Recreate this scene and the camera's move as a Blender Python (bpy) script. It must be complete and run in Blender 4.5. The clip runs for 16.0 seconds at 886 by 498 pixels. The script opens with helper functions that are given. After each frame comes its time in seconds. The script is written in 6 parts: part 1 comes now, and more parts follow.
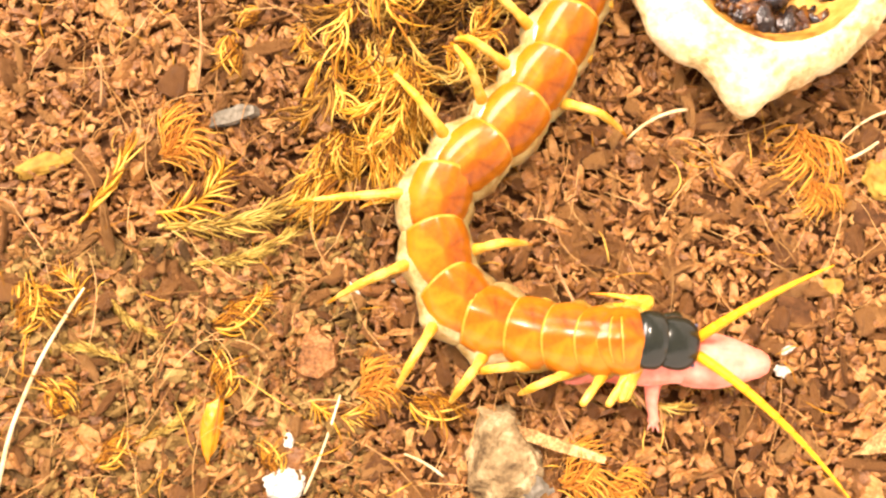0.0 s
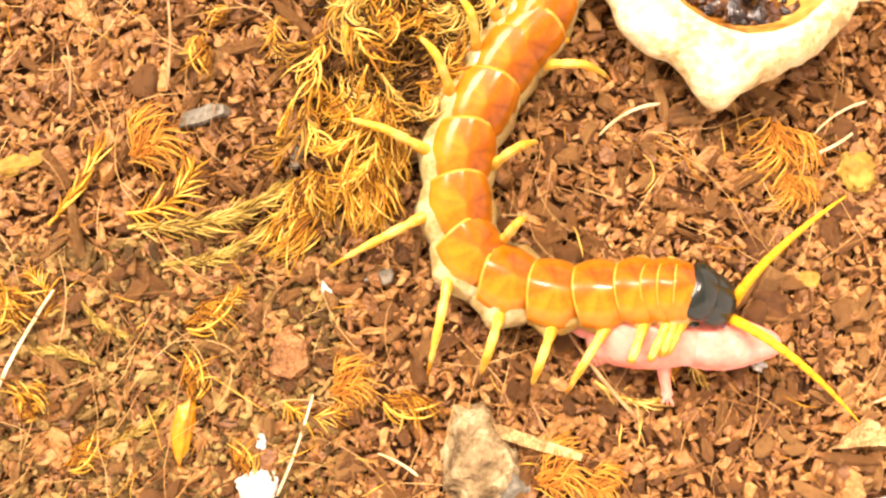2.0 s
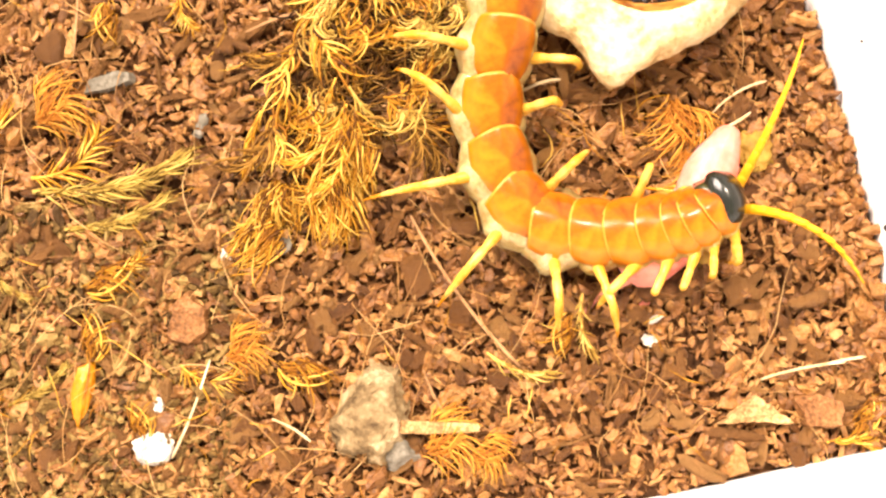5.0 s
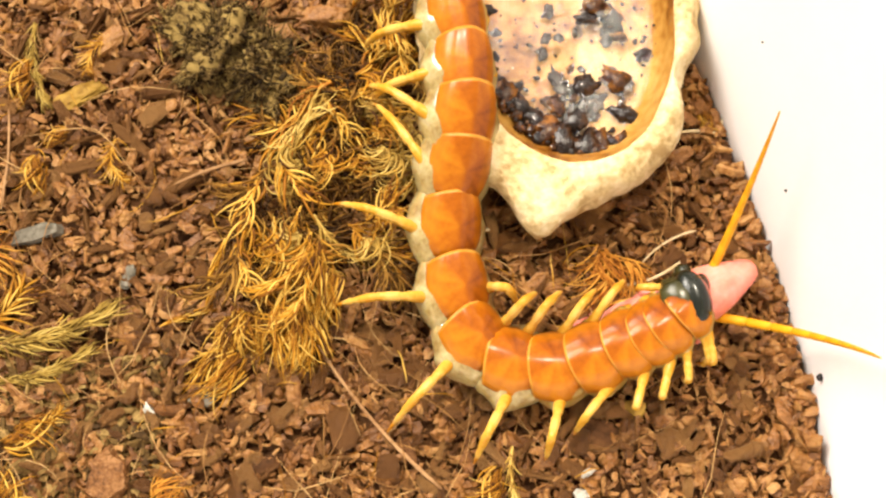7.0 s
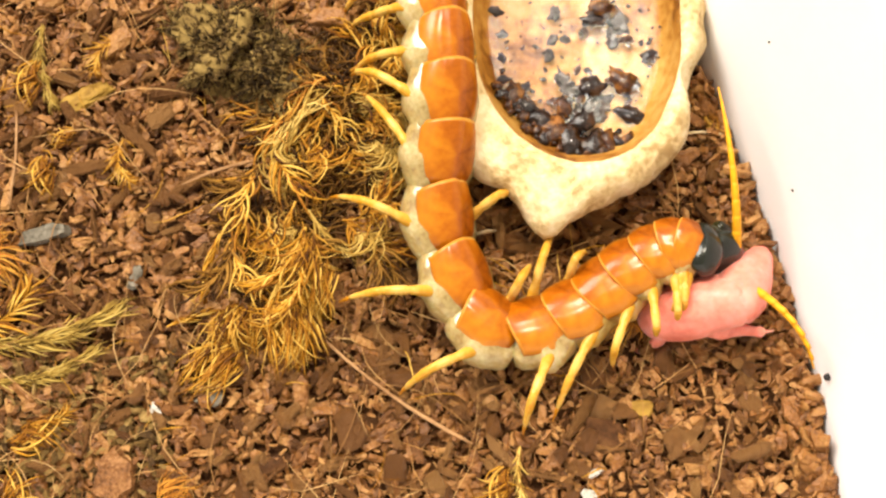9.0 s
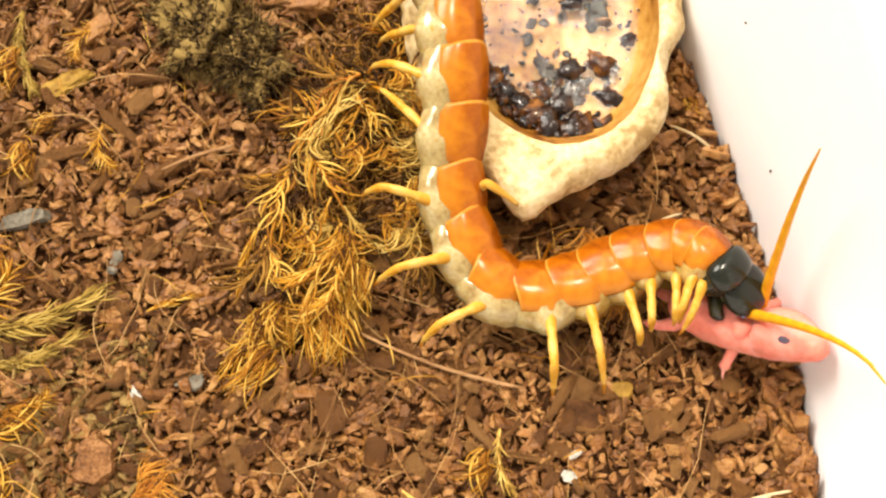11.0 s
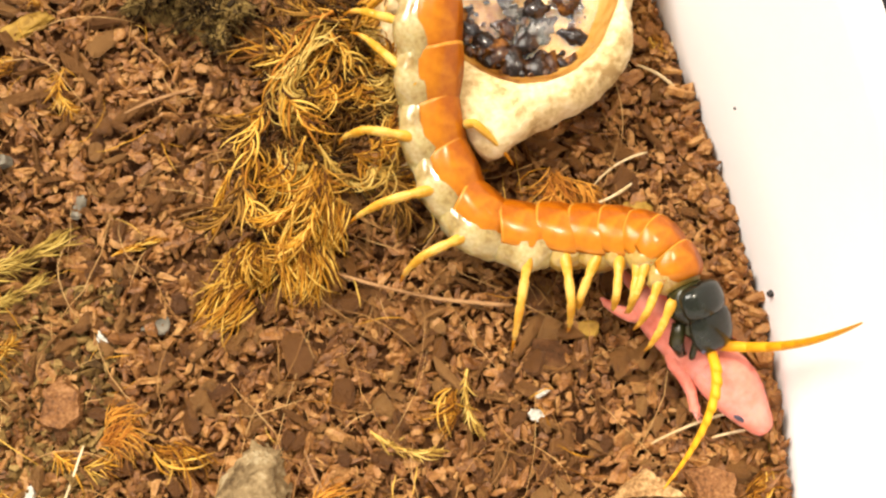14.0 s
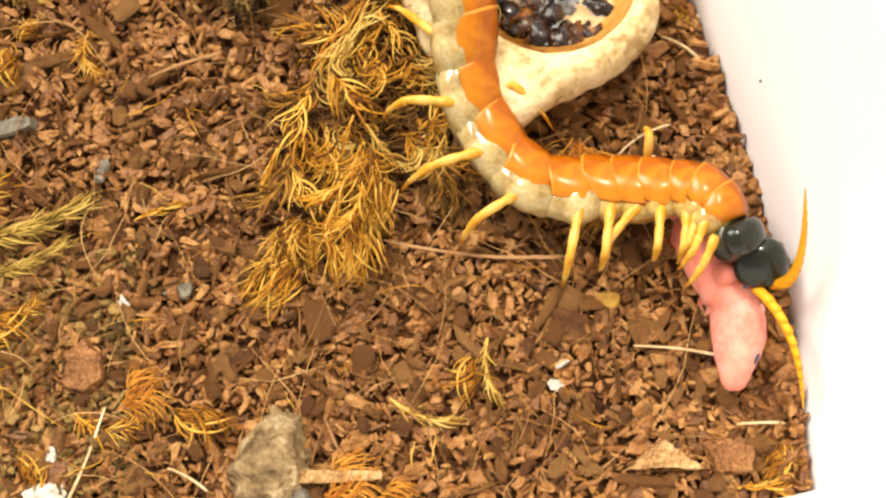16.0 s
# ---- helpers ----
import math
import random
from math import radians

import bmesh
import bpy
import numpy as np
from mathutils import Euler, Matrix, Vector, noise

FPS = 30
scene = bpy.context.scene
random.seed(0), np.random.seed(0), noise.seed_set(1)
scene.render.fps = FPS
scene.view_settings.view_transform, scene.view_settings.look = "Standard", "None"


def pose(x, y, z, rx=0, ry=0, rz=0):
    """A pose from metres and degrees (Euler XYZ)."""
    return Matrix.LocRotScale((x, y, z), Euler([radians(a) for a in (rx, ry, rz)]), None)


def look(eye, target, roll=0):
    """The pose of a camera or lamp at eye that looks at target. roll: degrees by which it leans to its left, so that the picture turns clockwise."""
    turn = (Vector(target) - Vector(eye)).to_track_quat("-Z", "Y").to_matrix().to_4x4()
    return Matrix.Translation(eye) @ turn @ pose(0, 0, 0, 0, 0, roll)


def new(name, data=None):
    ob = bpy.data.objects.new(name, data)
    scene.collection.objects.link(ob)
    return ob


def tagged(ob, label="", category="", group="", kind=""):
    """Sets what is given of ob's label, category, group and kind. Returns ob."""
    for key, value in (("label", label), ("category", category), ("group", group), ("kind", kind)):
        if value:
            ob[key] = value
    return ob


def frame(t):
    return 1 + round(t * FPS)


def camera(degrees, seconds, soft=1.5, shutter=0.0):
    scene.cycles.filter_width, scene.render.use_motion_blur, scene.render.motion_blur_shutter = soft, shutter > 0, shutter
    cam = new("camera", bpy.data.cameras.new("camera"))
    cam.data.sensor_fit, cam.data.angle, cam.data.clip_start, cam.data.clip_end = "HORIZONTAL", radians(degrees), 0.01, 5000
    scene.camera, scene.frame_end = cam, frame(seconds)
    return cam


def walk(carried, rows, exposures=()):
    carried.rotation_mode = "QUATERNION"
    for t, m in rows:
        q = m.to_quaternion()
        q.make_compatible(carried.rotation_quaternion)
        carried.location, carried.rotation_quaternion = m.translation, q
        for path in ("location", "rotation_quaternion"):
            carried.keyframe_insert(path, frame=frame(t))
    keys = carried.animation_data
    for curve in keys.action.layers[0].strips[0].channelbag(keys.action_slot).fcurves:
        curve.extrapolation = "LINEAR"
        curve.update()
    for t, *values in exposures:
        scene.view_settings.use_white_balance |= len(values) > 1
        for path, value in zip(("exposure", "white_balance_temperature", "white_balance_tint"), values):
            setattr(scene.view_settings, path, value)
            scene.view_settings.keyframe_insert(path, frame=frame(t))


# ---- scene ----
cam = camera(38.0, 16.0, soft=2.4)
PATH = [
    (0, pose(-0.0275, -0.0448, 0.2089, 6.83, 0.16, -0.27)),
    (0.5, pose(-0.0264, -0.0468, 0.2083, 7.52, 0.05, -0.77)),
    (1, pose(-0.0250, -0.0489, 0.2077, 8.28, 0.14, -0.80)),
    (1.5, pose(-0.0243, -0.0500, 0.2069, 8.10, 0.12, -0.86)),
    (2, pose(-0.0237, -0.0497, 0.2065, 8.12, 0.10, -0.99)),
    (2.5, pose(-0.0232, -0.0502, 0.2063, 8.40, 0.18, -0.95)),
    (3, pose(-0.0213, -0.0500, 0.2057, 7.98, -0.09, -0.98)),
    (5.3, pose(-0.0018, -0.0454, 0.2099, 5.90, 0.93, 0.41)),
    (5.5, pose(0.0002, -0.0445, 0.2092, 6.62, 1.16, 0.52)),
    (6, pose(0.0039, -0.0457, 0.2070, 10.44, 1.20, 0.70)),
    (6.5, pose(0.0048, -0.0488, 0.2067, 12.28, 0.40, 0.22)),
    (7, pose(0.0057, -0.0488, 0.2068, 13.28, 0.29, 0.01)),
    (7.5, pose(0.0058, -0.0492, 0.2069, 13.49, 0.19, -0.13)),
    (8, pose(0.0051, -0.0505, 0.2065, 13.81, 0.45, -0.05)),
    (8.5, pose(0.0043, -0.0500, 0.2065, 13.59, 0.23, -0.08)),
    (9, pose(0.0043, -0.0513, 0.2064, 13.99, 0.22, -0.00)),
    (11.5, pose(0.0078, -0.0555, 0.2057, 14.23, 0.00, -0.58)),
    (12, pose(0.0085, -0.0561, 0.2058, 13.61, -0.83, -1.00)),
    (12.5, pose(0.0090, -0.0565, 0.2054, 13.15, -0.85, -1.25)),
    (13, pose(0.0094, -0.0578, 0.2049, 12.86, -0.75, -1.34)),
    (13.5, pose(0.0089, -0.0561, 0.2052, 12.09, -0.82, -1.24)),
    (14, pose(0.0086, -0.0563, 0.2052, 12.02, -0.77, -1.18)),
    (14.5, pose(0.0083, -0.0573, 0.2050, 11.80, -1.02, -1.23)),
    (15, pose(0.0084, -0.0569, 0.2049, 11.40, -0.80, -1.30)),
    (15.5, pose(0.0089, -0.0602, 0.2044, 11.95, -0.29, -0.68)),
    (16, pose(0.0071, -0.0576, 0.2051, 10.98, -0.40, -0.18)),
]
EXPOSURES = [(0, 0.86, 7000, 22), (3.2, 0.84, 7000, 22), (5.3, 0.80, 6900, 18), (5.6, 0.68, 6800, 16), (6.0, 0.27, 6600, 12), (6.5, 0.09, 6500, 10),
             (16, 0.03, 6500, 10)]
walk(cam, PATH, EXPOSURES)

# ---- light ----
world = bpy.data.worlds.new("room_light")
scene.world = world
world.use_nodes = True
world.node_tree.nodes["Background"].inputs[0].default_value = (1.0, 0.90, 0.74, 1)
world.node_tree.nodes["Background"].inputs[1].default_value = 0.64


def area_lamp(name, eye, target, size, power, colour):
    data = bpy.data.lights.new(name, "AREA")
    data.shape, data.size, data.energy, data.color = "DISK", size, power, colour
    ob = new(name, data)
    ob.matrix_world = look(eye, target)
    return ob


area_lamp("ceiling_lamp", (0.10, 0.43, 1.0), (0.0, 0.0, 0.0), 0.12, 11.0, (1.0, 0.88, 0.70))
area_lamp("window_light", (-0.74, 0.70, 1.0), (0.06, 0.0, 0.03), 0.75, 33.0, (1.0, 0.92, 0.80))

MM = 0.001


# ---- materials ----
def material(name, colours, rough=0.6, scale=300.0, random_by="none", bump=0.3, bump_scale=None, coat=0.0, subsurface=0.0,
             fine=0.35, spread=0.35, shine=0.2, coat_rough=0.27):
    """A surface whose colour runs through the given tones by coarse and fine noise, and from piece to piece."""
    m = bpy.data.materials.new(name)
    m.use_nodes = True
    nt = m.node_tree
    nodes, link = nt.nodes, nt.links.new
    b = nodes["Principled BSDF"]
    co = nodes.new("ShaderNodeTexCoord")
    n1 = nodes.new("ShaderNodeTexNoise")
    n1.inputs["Scale"].default_value, n1.inputs["Detail"].default_value = scale, 4
    n2 = nodes.new("ShaderNodeTexNoise")
    n2.inputs["Scale"].default_value, n2.inputs["Detail"].default_value = scale * 6, 3
    link(co.outputs["Object"], n1.inputs["Vector"])
    link(co.outputs["Object"], n2.inputs["Vector"])
    mix = nodes.new("ShaderNodeMath")
    mix.operation = "MULTIPLY_ADD"
    link(n2.outputs["Fac"], mix.inputs[0])
    mix.inputs[1].default_value = fine
    link(n1.outputs["Fac"], mix.inputs[2])
    value = mix.outputs[0]
    shift = 0.5 * fine
    if random_by != "none":
        src = nodes.new("ShaderNodeObjectInfo") if random_by == "object" else nodes.new("ShaderNodeNewGeometry")
        rnd = src.outputs["Random"] if random_by == "object" else src.outputs["Random Per Island"]
        add = nodes.new("ShaderNodeMath")
        add.operation = "MULTIPLY_ADD"
        link(rnd, add.inputs[0])
        add.inputs[1].default_value = spread * 2
        link(value, add.inputs[2])
        value = add.outputs[0]
        shift += spread
    ramp = nodes.new("ShaderNodeValToRGB")
    sub = nodes.new("ShaderNodeMath")
    sub.operation = "SUBTRACT"
    link(value, sub.inputs[0])
    sub.inputs[1].default_value = shift
    link(sub.outputs[0], ramp.inputs["Fac"])
    e = ramp.color_ramp.elements
    lo, hi = (0.3, 0.7) if random_by == "none" else (0.5 - spread, 0.5 + spread)
    for k, c in enumerate(colours):
        at = lo + (hi - lo) * k / max(1, len(colours) - 1)
        el = e[k] if k < 2 else e.new(at)
        el.position, el.color = at, (*c, 1)
    link(ramp.outputs["Color"], b.inputs["Base Color"])
    b.inputs["Roughness"].default_value = rough
    b.inputs["Specular IOR Level"].default_value = shine
    b.inputs["Coat Weight"].default_value = coat
    b.inputs["Coat Roughness"].default_value = coat_rough
    if subsurface:
        b.inputs["Subsurface Weight"].default_value = subsurface
        b.inputs["Subsurface Radius"].default_value = (0.004, 0.002, 0.001)
        b.inputs["Subsurface Scale"].default_value = 0.5
    if bump:
        n3 = nodes.new("ShaderNodeTexNoise")
        n3.inputs["Scale"].default_value, n3.inputs["Detail"].default_value = bump_scale or scale * 4, 5
        link(co.outputs["Object"], n3.inputs["Vector"])
        bp = nodes.new("ShaderNodeBump")
        bp.inputs["Strength"].default_value, bp.inputs["Distance"].default_value = bump, 0.0006
        link(n3.outputs["Fac"], bp.inputs["Height"])
        link(bp.outputs["Normal"], b.inputs["Normal"])
    return m


BARK_TONES = [(0.125, 0.047, 0.010), (0.198, 0.077, 0.017), (0.248, 0.102, 0.023), (0.305, 0.136, 0.034), (0.38, 0.192, 0.057)]
SOIL = material("soil", [(0.040, 0.016, 0.005), (0.076, 0.030, 0.009), (0.13, 0.056, 0.018)], 0.85, 260, bump=0.8)
CHIP = material("bark_chips", BARK_TONES, 0.48, 420, "island", 0.9, 1300, fine=0.8, spread=0.32, shine=0.45)
CHIP_ONE = material("bark_chip", BARK_TONES, 0.48, 420, "object", 0.9, 1300, fine=0.8, spread=0.32, shine=0.45)
CRUMB = material("bark_splinters", [(0.10, 0.038, 0.009), (0.18, 0.072, 0.018), (0.28, 0.125, 0.034), (0.42, 0.225, 0.075)], 0.7, 500, "island", 0.5, fine=0.6, shine=0.3)
MULCH = material("leaf_mulch", [(0.045, 0.022, 0.006), (0.10, 0.055, 0.014), (0.18, 0.105, 0.030), (0.30, 0.195, 0.065)], 0.8, 350, "island", 0.7, fine=0.7)
STRAW = material("straw", [(0.18, 0.075, 0.02), (0.38, 0.19, 0.055), (0.58, 0.36, 0.14)], 0.6, 200, "island", 0.2)
PALE_STRAW = material("pale_straw", [(0.42, 0.29, 0.13), (0.72, 0.60, 0.40)], 0.55, 200, "none", 0.2)
TWIG_SPLIT = material("split_twig", [(0.19, 0.095, 0.034), (0.37, 0.215, 0.085), (0.54, 0.36, 0.17)], 0.7, 320, "none", 0.9, 900, fine=0.8)
TWIG = material("twig", [(0.22, 0.105, 0.04), (0.42, 0.24, 0.11)], 0.7, 250, "none", 0.5)
MOSS = material("dry_moss", [(0.06, 0.018, 0.0015), (0.26, 0.095, 0.005), (0.47, 0.220, 0.014), (0.70, 0.44, 0.09)], 0.6, 150, "island", 0.15)
MOSS_RED = material("rust_moss", [(0.26, 0.08, 0.01), (0.50, 0.19, 0.02), (0.62, 0.32, 0.05)], 0.6, 150, "island", 0.15)
MOSS_PALE = material("pale_moss", [(0.20, 0.105, 0.014), (0.44, 0.27, 0.05), (0.66, 0.46, 0.13)], 0.65, 150, "island", 0.15)
MOSS_OLIVE = material("olive_moss", [(0.09, 0.050, 0.008), (0.24, 0.145, 0.023), (0.40, 0.265, 0.055), (0.50, 0.36, 0.10)], 0.7, 150, "island", 0.15)
LICHEN = material("grey_moss", [(0.018, 0.010, 0.003), (0.055, 0.031, 0.009), (0.12, 0.072, 0.022), (0.27, 0.180, 0.055)], 0.9, 300, "island", 0.5)
WALL = material("white_plastic", [(0.88, 0.87, 0.89), (0.92, 0.91, 0.93)], 0.32, 25, bump=0.03, bump_scale=400)
TABLE = material("dark_table", [(0.012, 0.010, 0.014), (0.03, 0.026, 0.032)], 0.6, 60, bump=0.2)
SPECK = material("dark_speck", [(0.012, 0.010, 0.010), (0.05, 0.04, 0.04)], 0.4, 400)
BARK_FLAT = material("flat_bark", [(0.10, 0.038, 0.010), (0.20, 0.084, 0.026), (0.30, 0.145, 0.055)], 0.55, 330, "none", 0.9, 1100, fine=0.8)
DISH = material("cream_resin", [(0.38, 0.25, 0.10), (0.58, 0.43, 0.21), (0.68, 0.54, 0.31), (0.76, 0.63, 0.40)], 0.55, 130, bump=1.0, bump_scale=500, fine=0.6)
DISH_IN = material("ochre_glaze", [(0.15, 0.050, 0.006), (0.33, 0.145, 0.024), (0.44, 0.230, 0.050), (0.52, 0.32, 0.095)], 0.3, 75, bump=0.3, fine=0.6)
DIRT = material("wet_dirt", [(0.005, 0.003, 0.003), (0.016, 0.008, 0.005), (0.06, 0.023, 0.006)], 0.16, 350, "none", 0.5, coat=0.25, shine=0.25, coat_rough=0.05)
DIRT_BROWN = material("wet_brown_dirt", [(0.012, 0.005, 0.002), (0.06, 0.020, 0.004), (0.26, 0.10, 0.015)], 0.16, 450, "none", 0.5, coat=0.25, shine=0.2, coat_rough=0.05)
DIRT_GREY = material("grey_sediment", [(0.012, 0.010, 0.008), (0.030, 0.022, 0.018), (0.06, 0.04, 0.035)], 0.6, 350, "none", 0.4)
ROCK = material("grey_bark", [(0.05, 0.028, 0.011), (0.15, 0.098, 0.045), (0.27, 0.19, 0.095), (0.40, 0.32, 0.19)], 0.8, 220, "none", 0.9)
GREY = material("grey_chip", [(0.09, 0.075, 0.055), (0.17, 0.15, 0.115), (0.27, 0.24, 0.19)], 0.75, 300, "none", 0.6)
WHITE = material("white_grain", [(0.26, 0.24, 0.20), (0.55, 0.52, 0.46), (0.78, 0.74, 0.68)], 0.6, 400, "none", 0.5)
TERGITE = material("amber_shell", [(0.17, 0.033, 0.0005), (0.34, 0.086, 0.0012), (0.48, 0.160, 0.005)], 0.42, 105, "none", 0.45, 420, coat=0.55, shine=0.05, coat_rough=0.25, fine=0.4)
# the plates are paler amber towards their sides and redder in the middle
_nt = TERGITE.node_tree
_co, _xyz = _nt.nodes.new("ShaderNodeTexCoord"), _nt.nodes.new("ShaderNodeSeparateXYZ")
_nt.links.new(_co.outputs["Object"], _xyz.inputs[0])
_abs, _side, _mix = _nt.nodes.new("ShaderNodeMath"), _nt.nodes.new("ShaderNodeMapRange"), _nt.nodes.new("ShaderNodeMix")
_abs.operation = "ABSOLUTE"
_nt.links.new(_xyz.outputs["Y"], _abs.inputs[0])
_nt.links.new(_abs.outputs[0], _side.inputs["Value"])
_side.inputs["From Min"].default_value, _side.inputs["From Max"].default_value = 0.0026, 0.0056
_side.inputs["To Max"].default_value = 0.5
_mix.data_type = "RGBA"
_nt.links.new(_side.outputs[0], _mix.inputs["Factor"])
_was = _nt.nodes["Principled BSDF"].inputs["Base Color"].links[0].from_socket
_nt.links.new(_was, _mix.inputs["A"])
_mix.inputs["B"].default_value = (0.52, 0.21, 0.016, 1)
_nt.links.new(_mix.outputs["Result"], _nt.nodes["Principled BSDF"].inputs["Base Color"])
MARGIN = material("pale_plate_edge", [(0.46, 0.165, 0.008), (0.56, 0.28, 0.045)], 0.4, 300, "none", 0.1, coat=0.2)
FLANK = material("pale_flank", [(0.25, 0.160, 0.050), (0.40, 0.300, 0.125), (0.55, 0.46, 0.25)], 0.3, 260, "none", 0.45, 330, coat=1.0, subsurface=0.35, shine=0.2, coat_rough=0.11)
FLANK_FRONT = material("amber_flank", [(0.24, 0.12, 0.016), (0.37, 0.23, 0.05), (0.49, 0.36, 0.13)], 0.3, 260, "none", 0.45, 330, coat=1.0, subsurface=0.35, shine=0.2, coat_rough=0.11)
HEAD_SHELL = material("black_shell", [(0.005, 0.007, 0.005), (0.014, 0.016, 0.010)], 0.16, 200, "none", 0.1, coat=0.4)
JAW = material("olive_black_jaw", [(0.008, 0.008, 0.004), (0.05, 0.045, 0.012)], 0.25, 200, "none", 0.1, coat=0.4)
LEG = material("yellow_leg", [(0.50, 0.225, 0.014), (0.58, 0.315, 0.040), (0.65, 0.41, 0.10)], 0.3, 260, "none", 0.15, coat=0.5, subsurface=0.12, shine=0.0)
FOOT = material("amber_foot", [(0.40, 0.13, 0.004), (0.54, 0.23, 0.010)], 0.35, 300, "none", 0.15, coat=0.3)
FEELER = material("orange_feeler", [(0.58, 0.23, 0.004), (0.70, 0.34, 0.012)], 0.45, 500, "none", 0.2)
SKIN = material("pink_skin", [(0.62, 0.165, 0.115), (0.76, 0.25, 0.19), (0.81, 0.34, 0.28)], 0.42, 160, "none", 0.3, 900, coat=0.15, subsurface=0.35)
EYE = material("eye_under_skin", [(0.05, 0.05, 0.08), (0.12, 0.10, 0.14)], 0.4, 400)
WATER = bpy.data.materials.new("water")
WATER.use_nodes = True
_nt = WATER.node_tree
_nt.nodes.remove(_nt.nodes["Principled BSDF"])
_clear, _gloss, _both = _nt.nodes.new("ShaderNodeBsdfTransparent"), _nt.nodes.new("ShaderNodeBsdfGlossy"), _nt.nodes.new("ShaderNodeMixShader")
_clear.inputs["Color"].default_value = (0.97, 0.95, 0.92, 1)
_gloss.inputs["Roughness"].default_value = 0.09
_wn, _wb = _nt.nodes.new("ShaderNodeTexNoise"), _nt.nodes.new("ShaderNodeBump")
_wn.inputs["Scale"].default_value, _wb.inputs["Strength"].default_value, _wb.inputs["Distance"].default_value = 140, 0.05, 0.001
_nt.links.new(_wn.outputs["Fac"], _wb.inputs["Height"])
_nt.links.new(_wb.outputs["Normal"], _gloss.inputs["Normal"])
_both.inputs[0].default_value = 0.006
_nt.links.new(_clear.outputs[0], _both.inputs[1])
_nt.links.new(_gloss.outputs[0], _both.inputs[2])
_nt.links.new(_both.outputs[0], _nt.nodes["Material Output"].inputs["Surface"])


# ---- mesh helpers ----
def mesh_of(name, verts, faces, mat, smooth=True):
    me = bpy.data.meshes.new(name)
    me.from_pydata([tuple(v) for v in verts], [], [tuple(f) for f in faces])
    me.materials.append(mat)
    if smooth:
        me.polygons.foreach_set("use_smooth", [True] * len(me.polygons))
    me.update()
    return me


def under(ob, parent):
    ob.parent = parent
    return ob


def part(name, mesh, parent, label="", m=None):
    ob = under(new(name, mesh), parent)
    if m is not None:
        ob.matrix_basis = m
    if label:
        tagged(ob, label)
    return ob


def loft(rings, cap=True):
    """Verts and faces of a skin over rings of equal count."""
    n = len(rings[0])
    verts = [v for r in rings for v in r]
    faces = []
    for i in range(len(rings) - 1):
        for j in range(n):
            a, b = i * n + j, i * n + (j + 1) % n
            faces.append((a, b, b + n, a + n))
    if cap:
        faces.append(tuple(reversed(range(n))))
        faces.append(tuple(range((len(rings) - 1) * n, len(rings) * n)))
    return verts, faces


def tube(points, radii, sides=8, flat=1.0):
    """A tapering tube along points."""
    pts = [Vector(p) for p in points]
    rings = []
    side = Vector((0, 0, 1))
    for i, p in enumerate(pts):
        d = (pts[min(i + 1, len(pts) - 1)] - pts[max(i - 1, 0)]).normalized()
        u = d.cross(side)
        u = u.normalized() if u.length > 1e-4 else Vector((1, 0, 0))
        v = u.cross(d).normalized()
        r = radii[i] if hasattr(radii, "__len__") else radii
        rings.append([p + (u * math.cos(a) + v * math.sin(a) * flat) * r for a in (2 * math.pi * k / sides for k in range(sides))])
    return loft(rings)


def joined(pieces):
    verts, faces = [], []
    for v, f in pieces:
        o = len(verts)
        verts += [tuple(p) for p in v]
        faces += [tuple(i + o for i in q) for q in f]
    return verts, faces


def ground_z(x, y):
    """Height of the bedding, metres."""
    return MM * (1.3 * noise.noise((x * 45, y * 45, 1.0)) + 0.7 * noise.noise((x * 160, y * 160, 4.0)))


# ---- the tub ----
# The long wall runs at x = 0.0568 - 0.221 y; the others follow from it at right angles.
ACROSS = Vector((0.97653, 0.21540, 0))
ALONG = Vector((-0.21540, 0.97653, 0))
WALL_AT, FRONT_AT, BACK_AT, LEFT_AT, RIM = 0.05545, -0.0695, 0.185, -0.20, 0.058


def tub_point(a, b, z):
    p = ACROSS * a + ALONG * b
    return Vector((p.x, p.y, z))


def slab(a0, a1, b0, b1, z0, z1):
    v = [tub_point(a, b, z) for z in (z0, z1) for b in (b0, b1) for a in (a0, a1)]
    return v, [(0, 2, 3, 1), (4, 5, 7, 6), (0, 1, 5, 4), (2, 6, 7, 3), (0, 4, 6, 2), (1, 3, 7, 5)]


TH = 0.002


def bow(b, z):
    """How far the long wall bulges and leans outwards."""
    low = max(-0.0029, 0.0015 - (b + 0.022) ** 2 / 0.49)
    return low * max(0.0, 1 - max(z, 0) / RIM) + 0.135 * max(z, 0)


def long_wall():
    bs = np.linspace(FRONT_AT - TH, BACK_AT + TH, 61)
    zs = np.linspace(-0.02, RIM, 13)
    verts = [tub_point(WALL_AT + bow(float(b), float(z)) + d, float(b), float(z)) for d in (0, TH) for b in bs for z in zs]
    n, c = len(zs), len(bs) * len(zs)
    faces = []
    for i in range(len(bs) - 1):
        for j in range(n - 1):
            a = i * n + j
            faces += [(a, a + 1, a + n + 1, a + n), (c + a, c + a + n, c + a + n + 1, c + a + 1)]
        a = i * n + n - 1
        faces.append((a, c + a, c + a + n, a + n))
    return verts, faces


